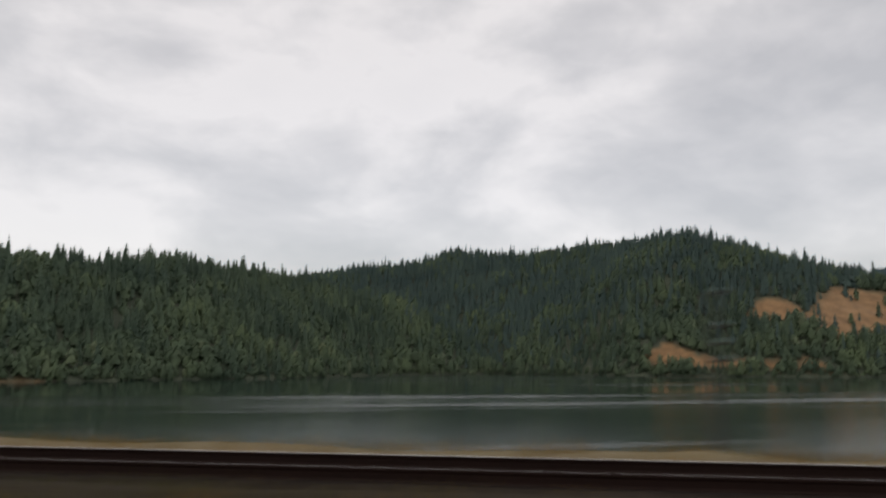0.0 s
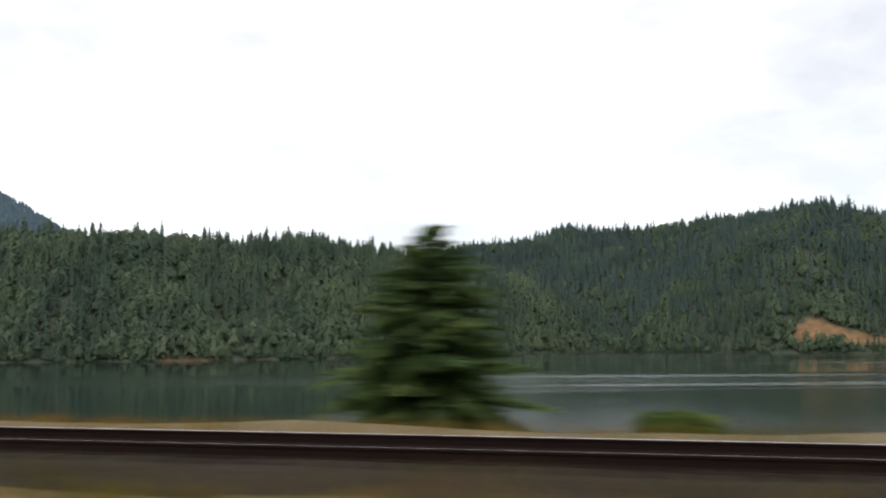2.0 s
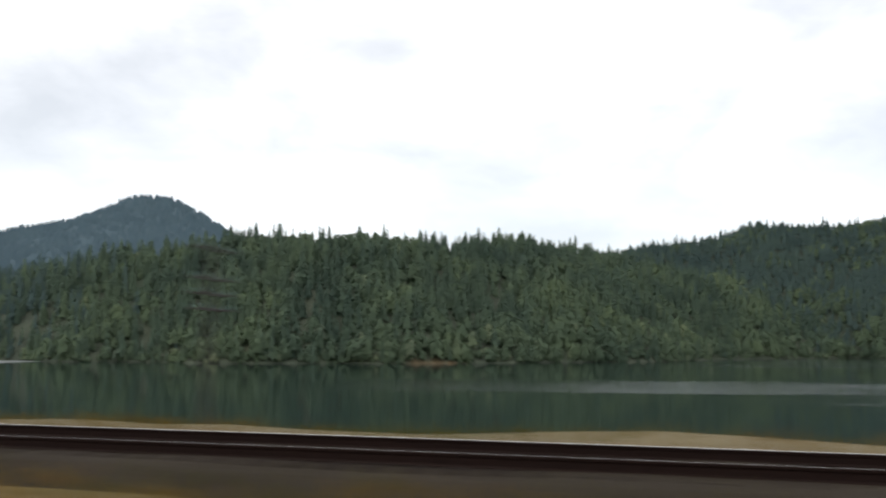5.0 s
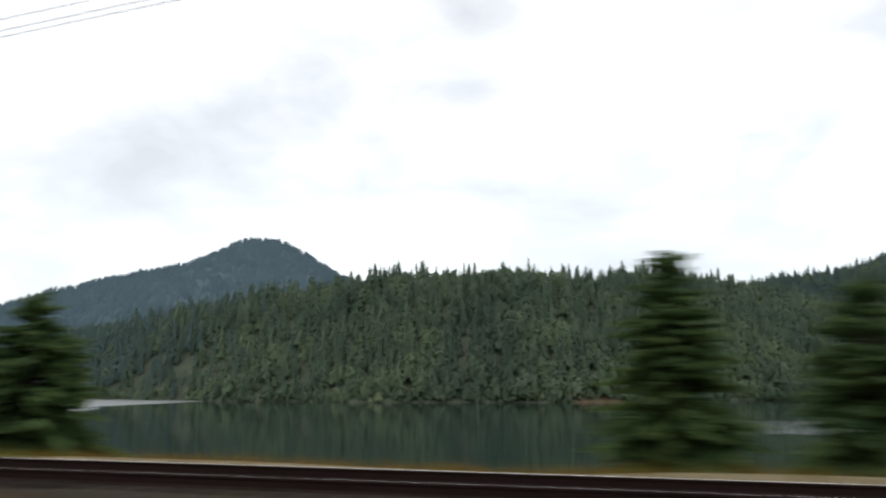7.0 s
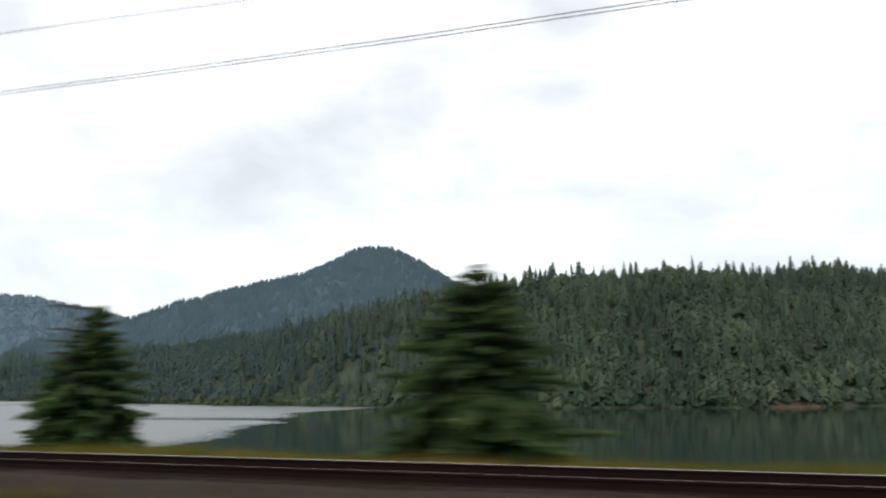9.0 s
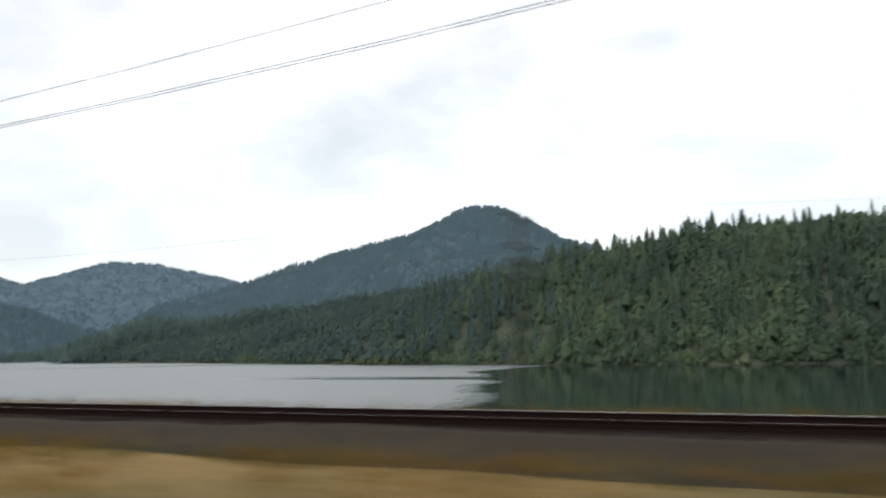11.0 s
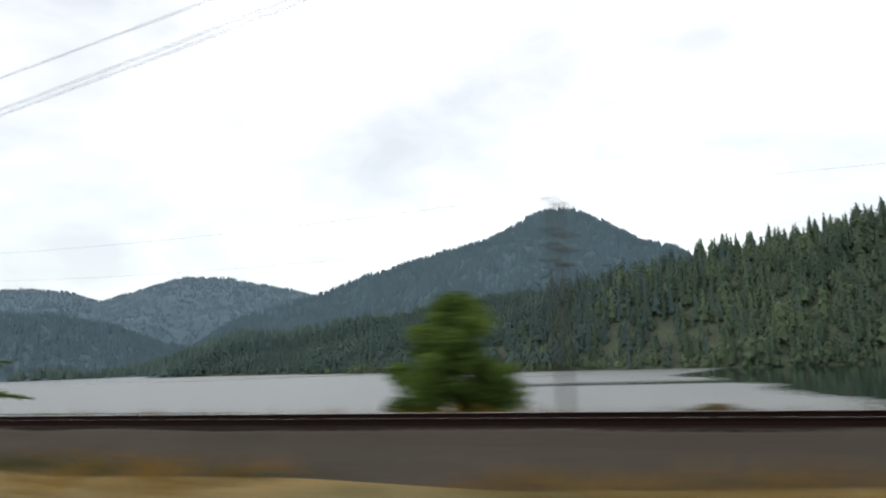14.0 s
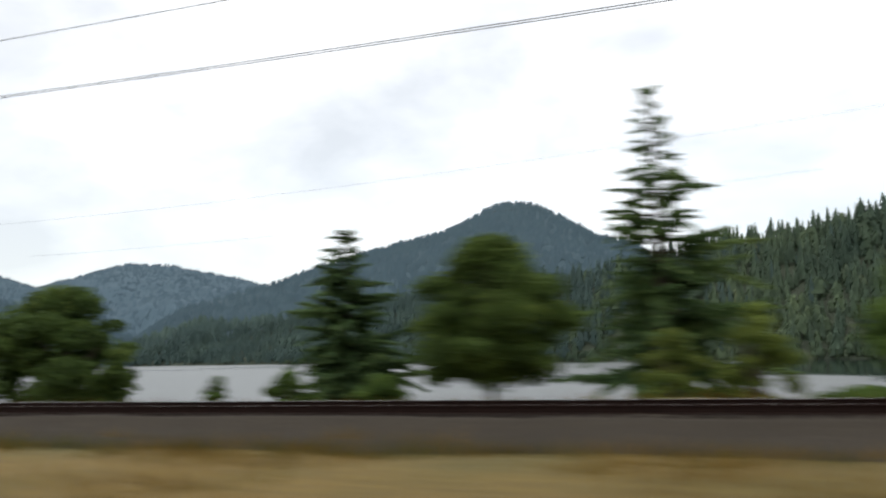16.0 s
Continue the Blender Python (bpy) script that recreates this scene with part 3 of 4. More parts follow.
def cone_template(rng, sides=5):
    V, F = [(0, 0, 1.0)], []
    for ring, (z, r) in enumerate(((0.55, 0.1), (0.15, 0.2))):
        for k in range(sides):
            a = 6.283 * k / sides + rng.rand() * 0.7
            q = r * (0.6 + 0.8 * rng.rand())
            V.append((q * math.cos(a), q * math.sin(a), z + 0.16 * (rng.rand() - 0.5)))
    for k in range(sides):
        n = (k + 1) % sides
        F += [(0, 1 + k, 1 + n), (1 + k, 1 + sides + k, 1 + n), (1 + n, 1 + sides + k, 1 + sides + n)]
    V = np.array(V)
    return V, np.array(F), unit(V * (1, 1, 0) * 4 + (0, 0, 0.4))


def scatter(name, places, heights, widths, templates, material, label, rng, tints, soft=0.0):
    """One sheet of woods. A crown of many small needles shades more evenly than single faces: soft leans its normals to
    the sky, which also flattens far woods as haze would.
    """
    VV, FF, TT, NN, base = [], [], [], [], 0
    pick = rng.randint(0, len(templates), len(places))
    for t, (tv, tf, tn) in enumerate(templates):
        idx = np.nonzero(pick == t)[0]
        if not len(idx):
            continue
        a = rng.rand(len(idx)) * 6.283
        c, s = np.cos(a)[:, None], np.sin(a)[:, None]
        w, h = widths[idx][:, None], heights[idx][:, None]
        P = places[idx]
        lean = rng.normal(0, 0.02, (len(idx), 2))
        x = P[:, :1] + w * h * (tv[:, 0] * c - tv[:, 1] * s) + lean[:, :1] * h * tv[:, 2]
        y = P[:, 1:2] + w * h * (tv[:, 0] * s + tv[:, 1] * c) + lean[:, 1:] * h * tv[:, 2]
        z = P[:, 2:3] + h * tv[:, 2]
        VV.append(np.stack([x, y, z], 2).reshape(-1, 3))
        NN.append(np.stack([tn[:, 0] * c - tn[:, 1] * s, tn[:, 0] * s + tn[:, 1] * c, tn[:, 2] + 0 * c], 2).reshape(-1, 3))
        FF.append((tf[None] + base + len(tv) * np.arange(len(idx))[:, None, None]).reshape(-1, 3))
        # Tint rises with height: lit tops and shaded feet are painted in.
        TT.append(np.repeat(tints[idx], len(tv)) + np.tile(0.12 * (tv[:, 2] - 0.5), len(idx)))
        base += len(tv) * len(idx)
    ob = mesh_object(name, np.concatenate(VV), np.concatenate(FF), material, None, True, np.clip(np.concatenate(TT), 0, 1))
    nrm = unit(np.concatenate(NN)) * (1 - soft) + np.array((0.0, -0.45, 0.89)) * soft
    ob.data.normals_split_custom_set_from_vertices(unit(nrm))
    return tagged(ob, label, "forest", kind="stuff")


def land(x, y):
    """Quick look-up of the hills' height on a coarse square grid."""
    i = np.clip(((x + 4900) / 12).astype(int), 0, COARSE.shape[0] - 1)
    j = np.clip((y / 12).astype(int), 0, COARSE.shape[1] - 1)
    return COARSE[i, j]


COARSE = terrain(*np.meshgrid(np.arange(-4900, 3400, 12.0) + 6, np.arange(0, 4900, 12.0) + 6, indexing="ij"))


def in_sight(P, top):
    """Keep what the land does not hide from the road."""
    seen = np.zeros(len(P), bool)
    k = np.linspace(0.35, 0.97, 44)
    for ex in (0.0, -130.0, -270.0, -395.0):
        ey = road_y(ex)
        x = ex + (P[:, 0] - ex)[:, None] * k
        y = ey + (P[:, 1] - ey)[:, None] * k
        z = 1.3 + (P[:, 2] + top - 1.3)[:, None] * k
        seen |= ~np.any(land(x, y) + 8 > z, axis=1)
    return seen


def spread(rng, r0, r1, a0, a1, step):
    """Random places in a fan seen from the road, about one for every step x step metres."""
    n = int(0.5 * (r1 ** 2 - r0 ** 2) * radians(a1 - a0) / step ** 2)
    r, a = np.sqrt(r0 ** 2 + (r1 ** 2 - r0 ** 2) * rng.rand(n)), np.radians(a0 + (a1 - a0) * rng.rand(n))
    x, y = HX - r * np.sin(a), HY + r * np.cos(a)
    return np.stack([x, y, terrain(x, y)], 1)


rng = np.random.RandomState(4)
P = spread(rng, 420, 1480, -52, 72, 5.4)
open_ground = clearing(P[:, 0], P[:, 1], P[:, 2])
P = P[(P[:, 2] > WATER + 0.15) & ((open_ground < 0.35 + 0.1 * rng.rand(len(P))) | (rng.rand(len(P)) < 0.04))]
P = P[in_sight(P, 26.0)]
near_water = np.clip((WATER + 34 - P[:, 2]) / 34, 0, 1)
stand = fbm(P[:, 0], P[:, 1], 70.0, 3, 12)
leafy = rng.rand(len(P)) < 0.22 + 0.35 * near_water ** 1.5 + 0.7 * stand
firs, broad = P[~leafy], P[leafy]
h = (10 + 15 * rng.rand(len(firs)) ** 1.5) * (1 + 0.15 * stand[~leafy]) * (1 - 0.25 * near_water[~leafy]) * np.where(rng.rand(len(firs)) < 0.07, 1.3, 1.0)
fir_templates = [fir_template(rng, 48 + 6 * (i % 3), 0.14 + 0.022 * (i % 4), 0.03 + 0.05 * (i % 3), 0.3 + 0.1 * (i % 2)) for i in range(14)]
tone = np.clip(0.42 + 0.13 * rng.normal(0, 1, len(firs)) + 0.15 * stand[~leafy], 0, 1)
far_templates = [fir_template(rng, 23 + 2 * (i % 3), 0.16 + 0.02 * (i % 4), 0.03 + 0.05 * (i % 3), 0.4) for i in range(12)]
girth = 0.85 + 0.5 * rng.rand(len(firs))
# Firs far off or far west take the colour with painted haze.
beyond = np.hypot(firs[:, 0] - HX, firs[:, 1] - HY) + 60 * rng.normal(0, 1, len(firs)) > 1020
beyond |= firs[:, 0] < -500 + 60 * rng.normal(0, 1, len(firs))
for some, mat, kinds, label in ((~beyond, WOODS, fir_templates, "dense dark conifer forest covering the hillside across the river"), (beyond, WOODS_MID, far_templates, "conifer forest in blue-green haze colour on the hills farther along the river")):
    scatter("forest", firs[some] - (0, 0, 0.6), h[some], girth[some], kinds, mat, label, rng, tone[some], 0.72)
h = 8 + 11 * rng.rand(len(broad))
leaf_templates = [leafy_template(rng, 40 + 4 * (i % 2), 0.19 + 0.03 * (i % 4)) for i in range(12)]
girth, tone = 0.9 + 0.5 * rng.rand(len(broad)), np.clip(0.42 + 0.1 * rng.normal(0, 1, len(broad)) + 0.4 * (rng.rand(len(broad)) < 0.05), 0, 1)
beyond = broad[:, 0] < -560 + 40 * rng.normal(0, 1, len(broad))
for some, mat, label in ((~beyond, WOODS_LEAF, "grey-green broadleaf trees along the far shore"), (beyond, WOODS_MID, "broadleaf trees in dull green haze colour on a low point of land")):
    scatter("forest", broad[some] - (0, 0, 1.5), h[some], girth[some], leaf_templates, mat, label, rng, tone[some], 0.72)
# low bushes down to the water's edge
P = spread(rng, 420, 1100, -52, 66, 3.4)
P = P[(P[:, 2] > WATER - 0.4) & (P[:, 2] < WATER + 5) & (clearing(P[:, 0], P[:, 1], P[:, 2]) < 0.4)]
P = P[in_sight(P, 12.0)]
h = 3.5 + 4.5 * rng.rand(len(P))
scatter("shrubbery", P - (0, 0, 1.0), h, 1.2 + 0.6 * rng.rand(len(P)), leaf_templates, WOODS_LEAF, "low bushes and saplings at the edge of the far shore", rng, np.clip(0.5 + 0.28 * rng.normal(0, 1, len(P)), 0, 1), 0.55)

P = spread(rng, 1480, 3050, -52, 78, 9.8)
P = P[P[:, 2] > WATER + 1]
P = P[in_sight(P, 22.0)]
cones = [cone_template(rng) for _ in range(8)]
# Low woods nearer than the mountain take the weaker haze colour.
low = (np.hypot(P[:, 0] - HX, P[:, 1] - HY) < 2150) & (P[:, 2] < 105 + 25 * rng.normal(0, 1, len(P))) & (P[:, 0] < 0)
scatter("forest", P[low] - (0, 0, 3.0), 18 + 9 * rng.rand(low.sum()), 1.1 + 0.7 * rng.rand(low.sum()), cones, WOODS_MID, "conifer forest in blue-green haze colour on a low point across the water", rng, np.clip(rng.normal(0.4, 0.2, low.sum()), 0, 1), 0.7)
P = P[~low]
scatter("forest", P - (0, 0, 8.0), 20 + 8 * rng.rand(len(P)), 0.85 + 0.5 * rng.rand(len(P)), cones, WOODS_HAZY, "fir forest in blue-green haze colour on the distant mountain", rng, np.clip(rng.normal(0.45, 0.22, len(P)), 0, 1), 0.94)
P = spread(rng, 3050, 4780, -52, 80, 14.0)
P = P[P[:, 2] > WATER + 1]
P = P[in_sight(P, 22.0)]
scatter("forest", P - (0, 0, 9), 17 + 6 * rng.rand(len(P)), 1.1 + 0.5 * rng.rand(len(P)), cones, WOODS_FAR, "fir forest in pale blue haze colour on the farthest hills", rng, np.clip(rng.normal(0.45, 0.22, len(P)), 0, 1), 1.0)


# ---------------------------------------------------------------- plants on the near bank
def ground_at(x, y):
    """Bank height at a plan place beside the railway."""
    u = x
    for _ in range(4):
        px, py = along(u, 0.0)
        dy = (road_y(u + 0.5) - road_y(u - 0.5))
        u = u - ((px - x) + (py - y) * dy) / (1 + dy * dy)
    off = math.hypot(x - u, y - road_y(u)) * (1 if y > road_y(u) else -1)
    return float(bank_z(np.array([u]), np.array([off - rail_off(u)]))[0])


def stem(points, radii, sides=7):
    """A bent, tapering limb through the points."""
    V, F = [], []
    for i, (p, r) in enumerate(zip(points, radii)):
        d = (points[min(i + 1, len(points) - 1)] - points[max(i - 1, 0)]).normalized()
        u = d.orthogonal().normalized()
        v = d.cross(u)
        for k in range(sides):
            a = 2 * math.pi * k / sides
            V.append(p + r * (math.cos(a) * u + math.sin(a) * v))
    for i in range(len(points) - 1):
        for k in range(sides):
            a, b = i * sides + k, i * sides + (k + 1) % sides
            F.append((a, b, b + sides, a + sides))
    return V, F


def join(pieces):
    V, F = [], []
    for v, f in pieces:
        F += [tuple(i + len(V) for i in q) for q in f]
        V += [tuple(p) for p in v]
    return V, F


def diamonds(centre, along_dir, side_dir, length, width):
    """Small leaf-shaped faces: rows of centres with their long and short axes."""
    a = centre - along_dir * length[:, None] * 0.5
    c = centre + along_dir * length[:, None] * 0.5
    b = centre + side_dir * width[:, None] * 0.5 - along_dir * length[:, None] * 0.1
    d = centre - side_dir * width[:, None] * 0.5 - along_dir * length[:, None] * 0.1
    n = len(centre)
    V = np.stack([a, b, c, d], 1).reshape(-1, 3)
    return V, np.arange(4 * n).reshape(n, 4)


def conifer(x, y, top, width, seed, needles, label, thin=0.0, skirt=0.05):
    """A fir: whorls of drooping boughs that carry sprays of needles."""
    rng = np.random.RandomState(seed)
    base = ground_at(x, y)
    H = top - base
    tree = thing("conifer", pose(x, y, base - 0.05), label, "tree", "trees on the river bank")
    bend = rng.normal(0, 0.012 * H, 2)
    wood = [stem([Vector((bend[0] * k * k, bend[1] * k * k, H * k)) for k in (0, 0.15, 0.35, 0.6, 0.82, 1.0)], [0.024 * H * q + 0.008 for q in (1.1, 0.85, 0.66, 0.4, 0.18, 0.02)])]
    C, Aa, S, L, Wd, T = [], [], [], [], [], []
    z = skirt * H
    while z < 0.985 * H:
        k = z / H
        reach = width * 0.56 * (1 - k) ** 0.72 * min(1.0, 0.84 + 2.2 * k) + 0.1
        count = rng.randint(8, 12) if k < 0.75 else rng.randint(5, 8)
        for j in range(count):
            if rng.rand() < thin * (0.7 + 0.7 * k):
                continue
            a = 6.283 * (j + 0.7 * rng.rand()) / count + rng.rand()
            r = reach * (0.84 + 0.3 * rng.rand()) * (0.6 - 0.45 * thin + (0.6 + 0.75 * thin) * rng.rand() ** 1.3) * (1 + 0.3 * thin * math.sin(a + 3 * k))
            rise = -0.25 + 0.75 * k + (0.2 + 0.45 * thin) * rng.normal()
            out = np.array((math.cos(a), math.sin(a), rise))
            out /= np.linalg.norm(out)
            root = np.array((bend[0] * k * k, bend[1] * k * k, max(0.04, z + (0.4 + 0.6 * thin) * rng.normal() * (1 - 0.8 * k))))
            n = max(4, int(r / 0.1))
            f = np.linspace(0.25, 1.0, n)
            mid = root + out * (r * f)[:, None]
            mid[:, 2] -= 0.16 * r * f ** 2
            if r > 0.5:
                wood.append(stem([Vector(root), Vector(mid[n // 2]), Vector(mid[-1])], (0.02 + 0.008 * r, 0.014, 0.004), 4))
            side = np.array((-out[1], out[0], 0.0))
            shade = 0.14 * rng.normal()
            for s in (-1, 1, 0):
                lead = unit(out * (0.75 if s else 1.0) + side * s * 0.8 + np.array((0, 0, -0.22)) + rng.normal(0, 0.22, (n, 3)))
                ln = (0.2 + 0.42 * r * (1.05 - f) * 0.55 + 0.08 * rng.rand(n)) * (1.0 if s else 0.9)
                C.append(mid + lead * (ln * 0.45)[:, None])
                Aa.append(lead)
                S.append(unit(np.cross(lead, rng.normal(0, 0.8, (n, 3)) + (0, 0, 0.45))))
                L.append(ln * 1.25)
                Wd.append((0.1 + 0.07 * rng.rand(n) + 0.14 * ln) * (1 - 0.6 * thin))
                # Tint rises from the trunk out to the bough's end.
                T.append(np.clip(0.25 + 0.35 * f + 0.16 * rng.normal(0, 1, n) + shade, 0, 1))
        z += (0.12 + 0.012 * H) * (0.5 + 0.7 * rng.rand()) * (1 - 0.35 * thin)
    mesh_object("trunk", *join(wood), BARK, tree)
    V, F = diamonds(np.concatenate(C), np.concatenate(Aa), np.concatenate(S), np.concatenate(L), np.concatenate(Wd))
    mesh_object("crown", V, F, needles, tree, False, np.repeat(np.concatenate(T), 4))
    return tree


def broadleaf(x, y, top, width, seed, leaves, label, clear=0.12, name="broadleaf_tree", category="tree", density=1.0, leaf=0.17):
    """A leafy tree or shrub: forked limbs, and leaves on many uneven lumps."""
    rng = np.random.RandomState(seed)
    base = ground_at(x, y)
    H = top - base
    tree = thing(name, pose(x, y, base - 0.05), label, category, "trees on the river bank" if category == "tree" else "shrubs on the river bank")
    wood, lumps = [], []
    stems = 1 if clear > 0.05 else 4
    for s in range(stems):
        foot = Vector((rng.normal(0, 0.06), rng.normal(0, 0.06), 0)) * (stems > 1)
        fork = foot + Vector((rng.normal(0, 0.03), rng.normal(0, 0.03), 1)) * (H * (0.18 + clear))
        wood.append(stem([foot, (foot + fork) / 2, fork], [0.022 * H + 0.02, 0.018 * H + 0.015, 0.014 * H + 0.01]))
        for j in range(7 if stems == 1 else 3):
            a = 6.283 * (j + rng.rand()) / 7 + s
            k = rng.rand()
            tip = Vector((math.cos(a) * width * 0.36 * (0.5 + 0.5 * rng.rand()), math.sin(a) * width * 0.36 * (0.5 + 0.5 * rng.rand()), H * (0.45 + 0.45 * k)))
            wood.append(stem([fork, fork.lerp(tip, 0.5) + Vector((0, 0, 0.04 * H)), tip], [0.011 * H + 0.008, 0.007 * H + 0.005, 0.004], 5))
    n_lumps = int(70 * density)
    z0 = H * (clear + 0.06)
    for i in range(n_lumps):
        k = (i + rng.rand()) / n_lumps
        z = z0 + (H * 0.93 - z0) * k
        env = math.sin(math.pi * min(1.0, 0.2 + 0.72 * k) ** 0.9) * (0.92 + 0.16 * rng.rand())
        a, q = rng.rand() * 6.283, rng.rand() ** 0.45
        size = width * (0.05 + 0.085 * rng.rand() ** 1.5)
        lumps.append((math.cos(a) * q * (0.5 * width * env - size * 0.6), math.sin(a) * q * (0.5 * width * env - size * 0.6), min(z, H - size * 0.8), size))
    C, T = [], []
    for cx, cy, cz, size in lumps:
        m = int(24 + 40 * size ** 2 / leaf ** 2)
        d = unit(rng.normal(0, 1, (m, 3)))
        rad = size * (0.3 + 1.0 * rng.rand(m) ** 0.8)
        p = np.array((cx, cy, cz)) + d * rad[:, None] * (1.15, 1.15, 0.7)
        p[:, 2] = np.maximum(p[:, 2], 0.03)
        C.append(p)
        # Leaves high on a lump get a higher tint than those underneath.
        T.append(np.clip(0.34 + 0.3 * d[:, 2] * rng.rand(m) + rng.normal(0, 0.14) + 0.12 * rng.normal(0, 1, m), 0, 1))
    C, T = np.concatenate(C), np.concatenate(T)
    ax = unit(rng.normal(0, 1, C.shape) - (0, 0, 0.35))
    V, F = diamonds(C, ax, unit(np.cross(ax, rng.normal(0, 1, C.shape))), leaf * (0.8 + 0.6 * rng.rand(len(C))), leaf * (0.55 + 0.4 * rng.rand(len(C))))
    mesh_object("trunk", *join(wood), BARK, tree)
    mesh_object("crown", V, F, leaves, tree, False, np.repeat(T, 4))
    return tree


DARK_FIR = "dark green fir with drooping boughs on the river bank"
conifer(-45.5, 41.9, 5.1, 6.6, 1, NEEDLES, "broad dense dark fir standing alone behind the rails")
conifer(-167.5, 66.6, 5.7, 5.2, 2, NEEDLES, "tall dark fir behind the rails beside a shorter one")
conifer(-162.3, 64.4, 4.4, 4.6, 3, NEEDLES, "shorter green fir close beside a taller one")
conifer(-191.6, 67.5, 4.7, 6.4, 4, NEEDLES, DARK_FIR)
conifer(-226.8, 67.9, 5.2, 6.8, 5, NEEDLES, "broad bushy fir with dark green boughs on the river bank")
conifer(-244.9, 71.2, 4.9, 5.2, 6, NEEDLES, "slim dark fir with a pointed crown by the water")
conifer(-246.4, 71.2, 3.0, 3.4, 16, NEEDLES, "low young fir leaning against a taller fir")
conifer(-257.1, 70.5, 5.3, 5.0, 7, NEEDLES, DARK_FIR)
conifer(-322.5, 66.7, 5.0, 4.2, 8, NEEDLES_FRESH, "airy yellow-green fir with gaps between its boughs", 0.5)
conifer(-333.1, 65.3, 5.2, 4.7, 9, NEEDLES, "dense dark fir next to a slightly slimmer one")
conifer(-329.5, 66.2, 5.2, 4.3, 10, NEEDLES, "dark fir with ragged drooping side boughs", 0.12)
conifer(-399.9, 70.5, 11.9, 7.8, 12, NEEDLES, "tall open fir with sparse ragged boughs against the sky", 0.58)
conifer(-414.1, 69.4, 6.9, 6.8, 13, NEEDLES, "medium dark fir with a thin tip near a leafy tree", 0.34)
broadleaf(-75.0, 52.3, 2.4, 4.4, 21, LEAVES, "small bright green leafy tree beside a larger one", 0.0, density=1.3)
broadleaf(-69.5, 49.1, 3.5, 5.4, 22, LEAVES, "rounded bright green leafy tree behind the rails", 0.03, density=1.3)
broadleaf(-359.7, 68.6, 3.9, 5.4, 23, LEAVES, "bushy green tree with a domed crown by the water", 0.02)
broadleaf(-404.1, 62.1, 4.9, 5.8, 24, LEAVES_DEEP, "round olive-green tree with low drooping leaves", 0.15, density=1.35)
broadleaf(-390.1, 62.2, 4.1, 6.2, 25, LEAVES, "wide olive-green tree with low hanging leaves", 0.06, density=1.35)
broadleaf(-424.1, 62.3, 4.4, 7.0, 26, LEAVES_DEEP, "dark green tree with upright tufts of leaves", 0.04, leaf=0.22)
for x, y, top, width, seed, mat, label in (
        (-38.8, 37.6, -0.5, 2.8, 31, LEAVES_DEEP, "low spreading green shrub in the dry grass"),
        (-214.3, 65.6, 0.12, 1.5, 32, LEAVES_DRY, "small olive and straw-coloured shrub"),
        (-211.8, 65.8, 0.0, 1.5, 33, LEAVES_DRY, "small yellow-green flowering shrub"),
        (-208.5, 65.9, 0.14, 2.0, 34, LEAVES_DRY, "shrub with dry tan flower heads"),
        (-248.5, 68.3, 0.0, 1.3, 35, LEAVES_DRY, "small yellowing shrub near the firs"),
        (-195.7, 65.8, 0.0, 1.6, 36, LEAVES, "small light green shrub below a fir"),
        (-398.6, 63.6, 1.7, 2.4, 37, LEAVES_LIGHT, "upright fresh green bush below a tall fir"),
        (-396.2, 65.9, 2.5, 3.0, 38, LEAVES_LIGHT, "yellow-green bush between two trees"),
        (-413.0, 59.2, 0.5, 1.0, 39, LEAVES, "little round green shrub at the track side"),
        (-411.6, 61.4, 0.6, 1.9, 40, LEAVES, "loose green shrub below a fir"),
        (-407.5, 60.7, 0.4, 1.9, 41, LEAVES, "low tangled green shrub by the rails"),
        (-393.4, 60.2, -0.1, 2.6, 42, LEAVES, "low grey-green shrub under a wide tree")):
    broadleaf(x, y, top, width, seed, mat, label, 0.0, "shrub", "shrub", 0.6, 0.11)

# pale boulder on the bank
bm = bmesh.new()
bmesh.ops.create_icosphere(bm, subdivisions=3, radius=1.0)
for v in bm.verts:
    v.co *= 1 + 0.22 * noise.noise(v.co * 1.6) + 0.07 * noise.noise(v.co * 4.0)
    v.co.x, v.co.y, v.co.z = v.co.x * 1.05, v.co.y * 0.7, max(v.co.z, -0.5) * 0.5
me = bpy.data.meshes.new("boulder")
bm.to_mesh(me)
bm.free()
me.materials.append(ROCK)
boulder = new("boulder", me)
boulder.matrix_basis = pose(-85.5, 51.9, ground_at(-85.5, 51.9) + 0.16, 0, 0, 20)
tagged(boulder, "pale grey boulder lying on the dry grassy bank", "rock")

# driftwood-brown brush heap seen low over the rails
broadleaf(-317.8, 67.9, -0.35, 3.4, 43, LEAVES_BROWN, "low heap of dry brown brush by the water", 0.0, "shrub", "shrub", 0.6, 0.11)
broadleaf(-349.3, 66.5, -0.5, 2.6, 44, LEAVES_BROWN, "low straw-coloured brush behind the rails", 0.0, "shrub", "shrub", 0.5, 0.11)


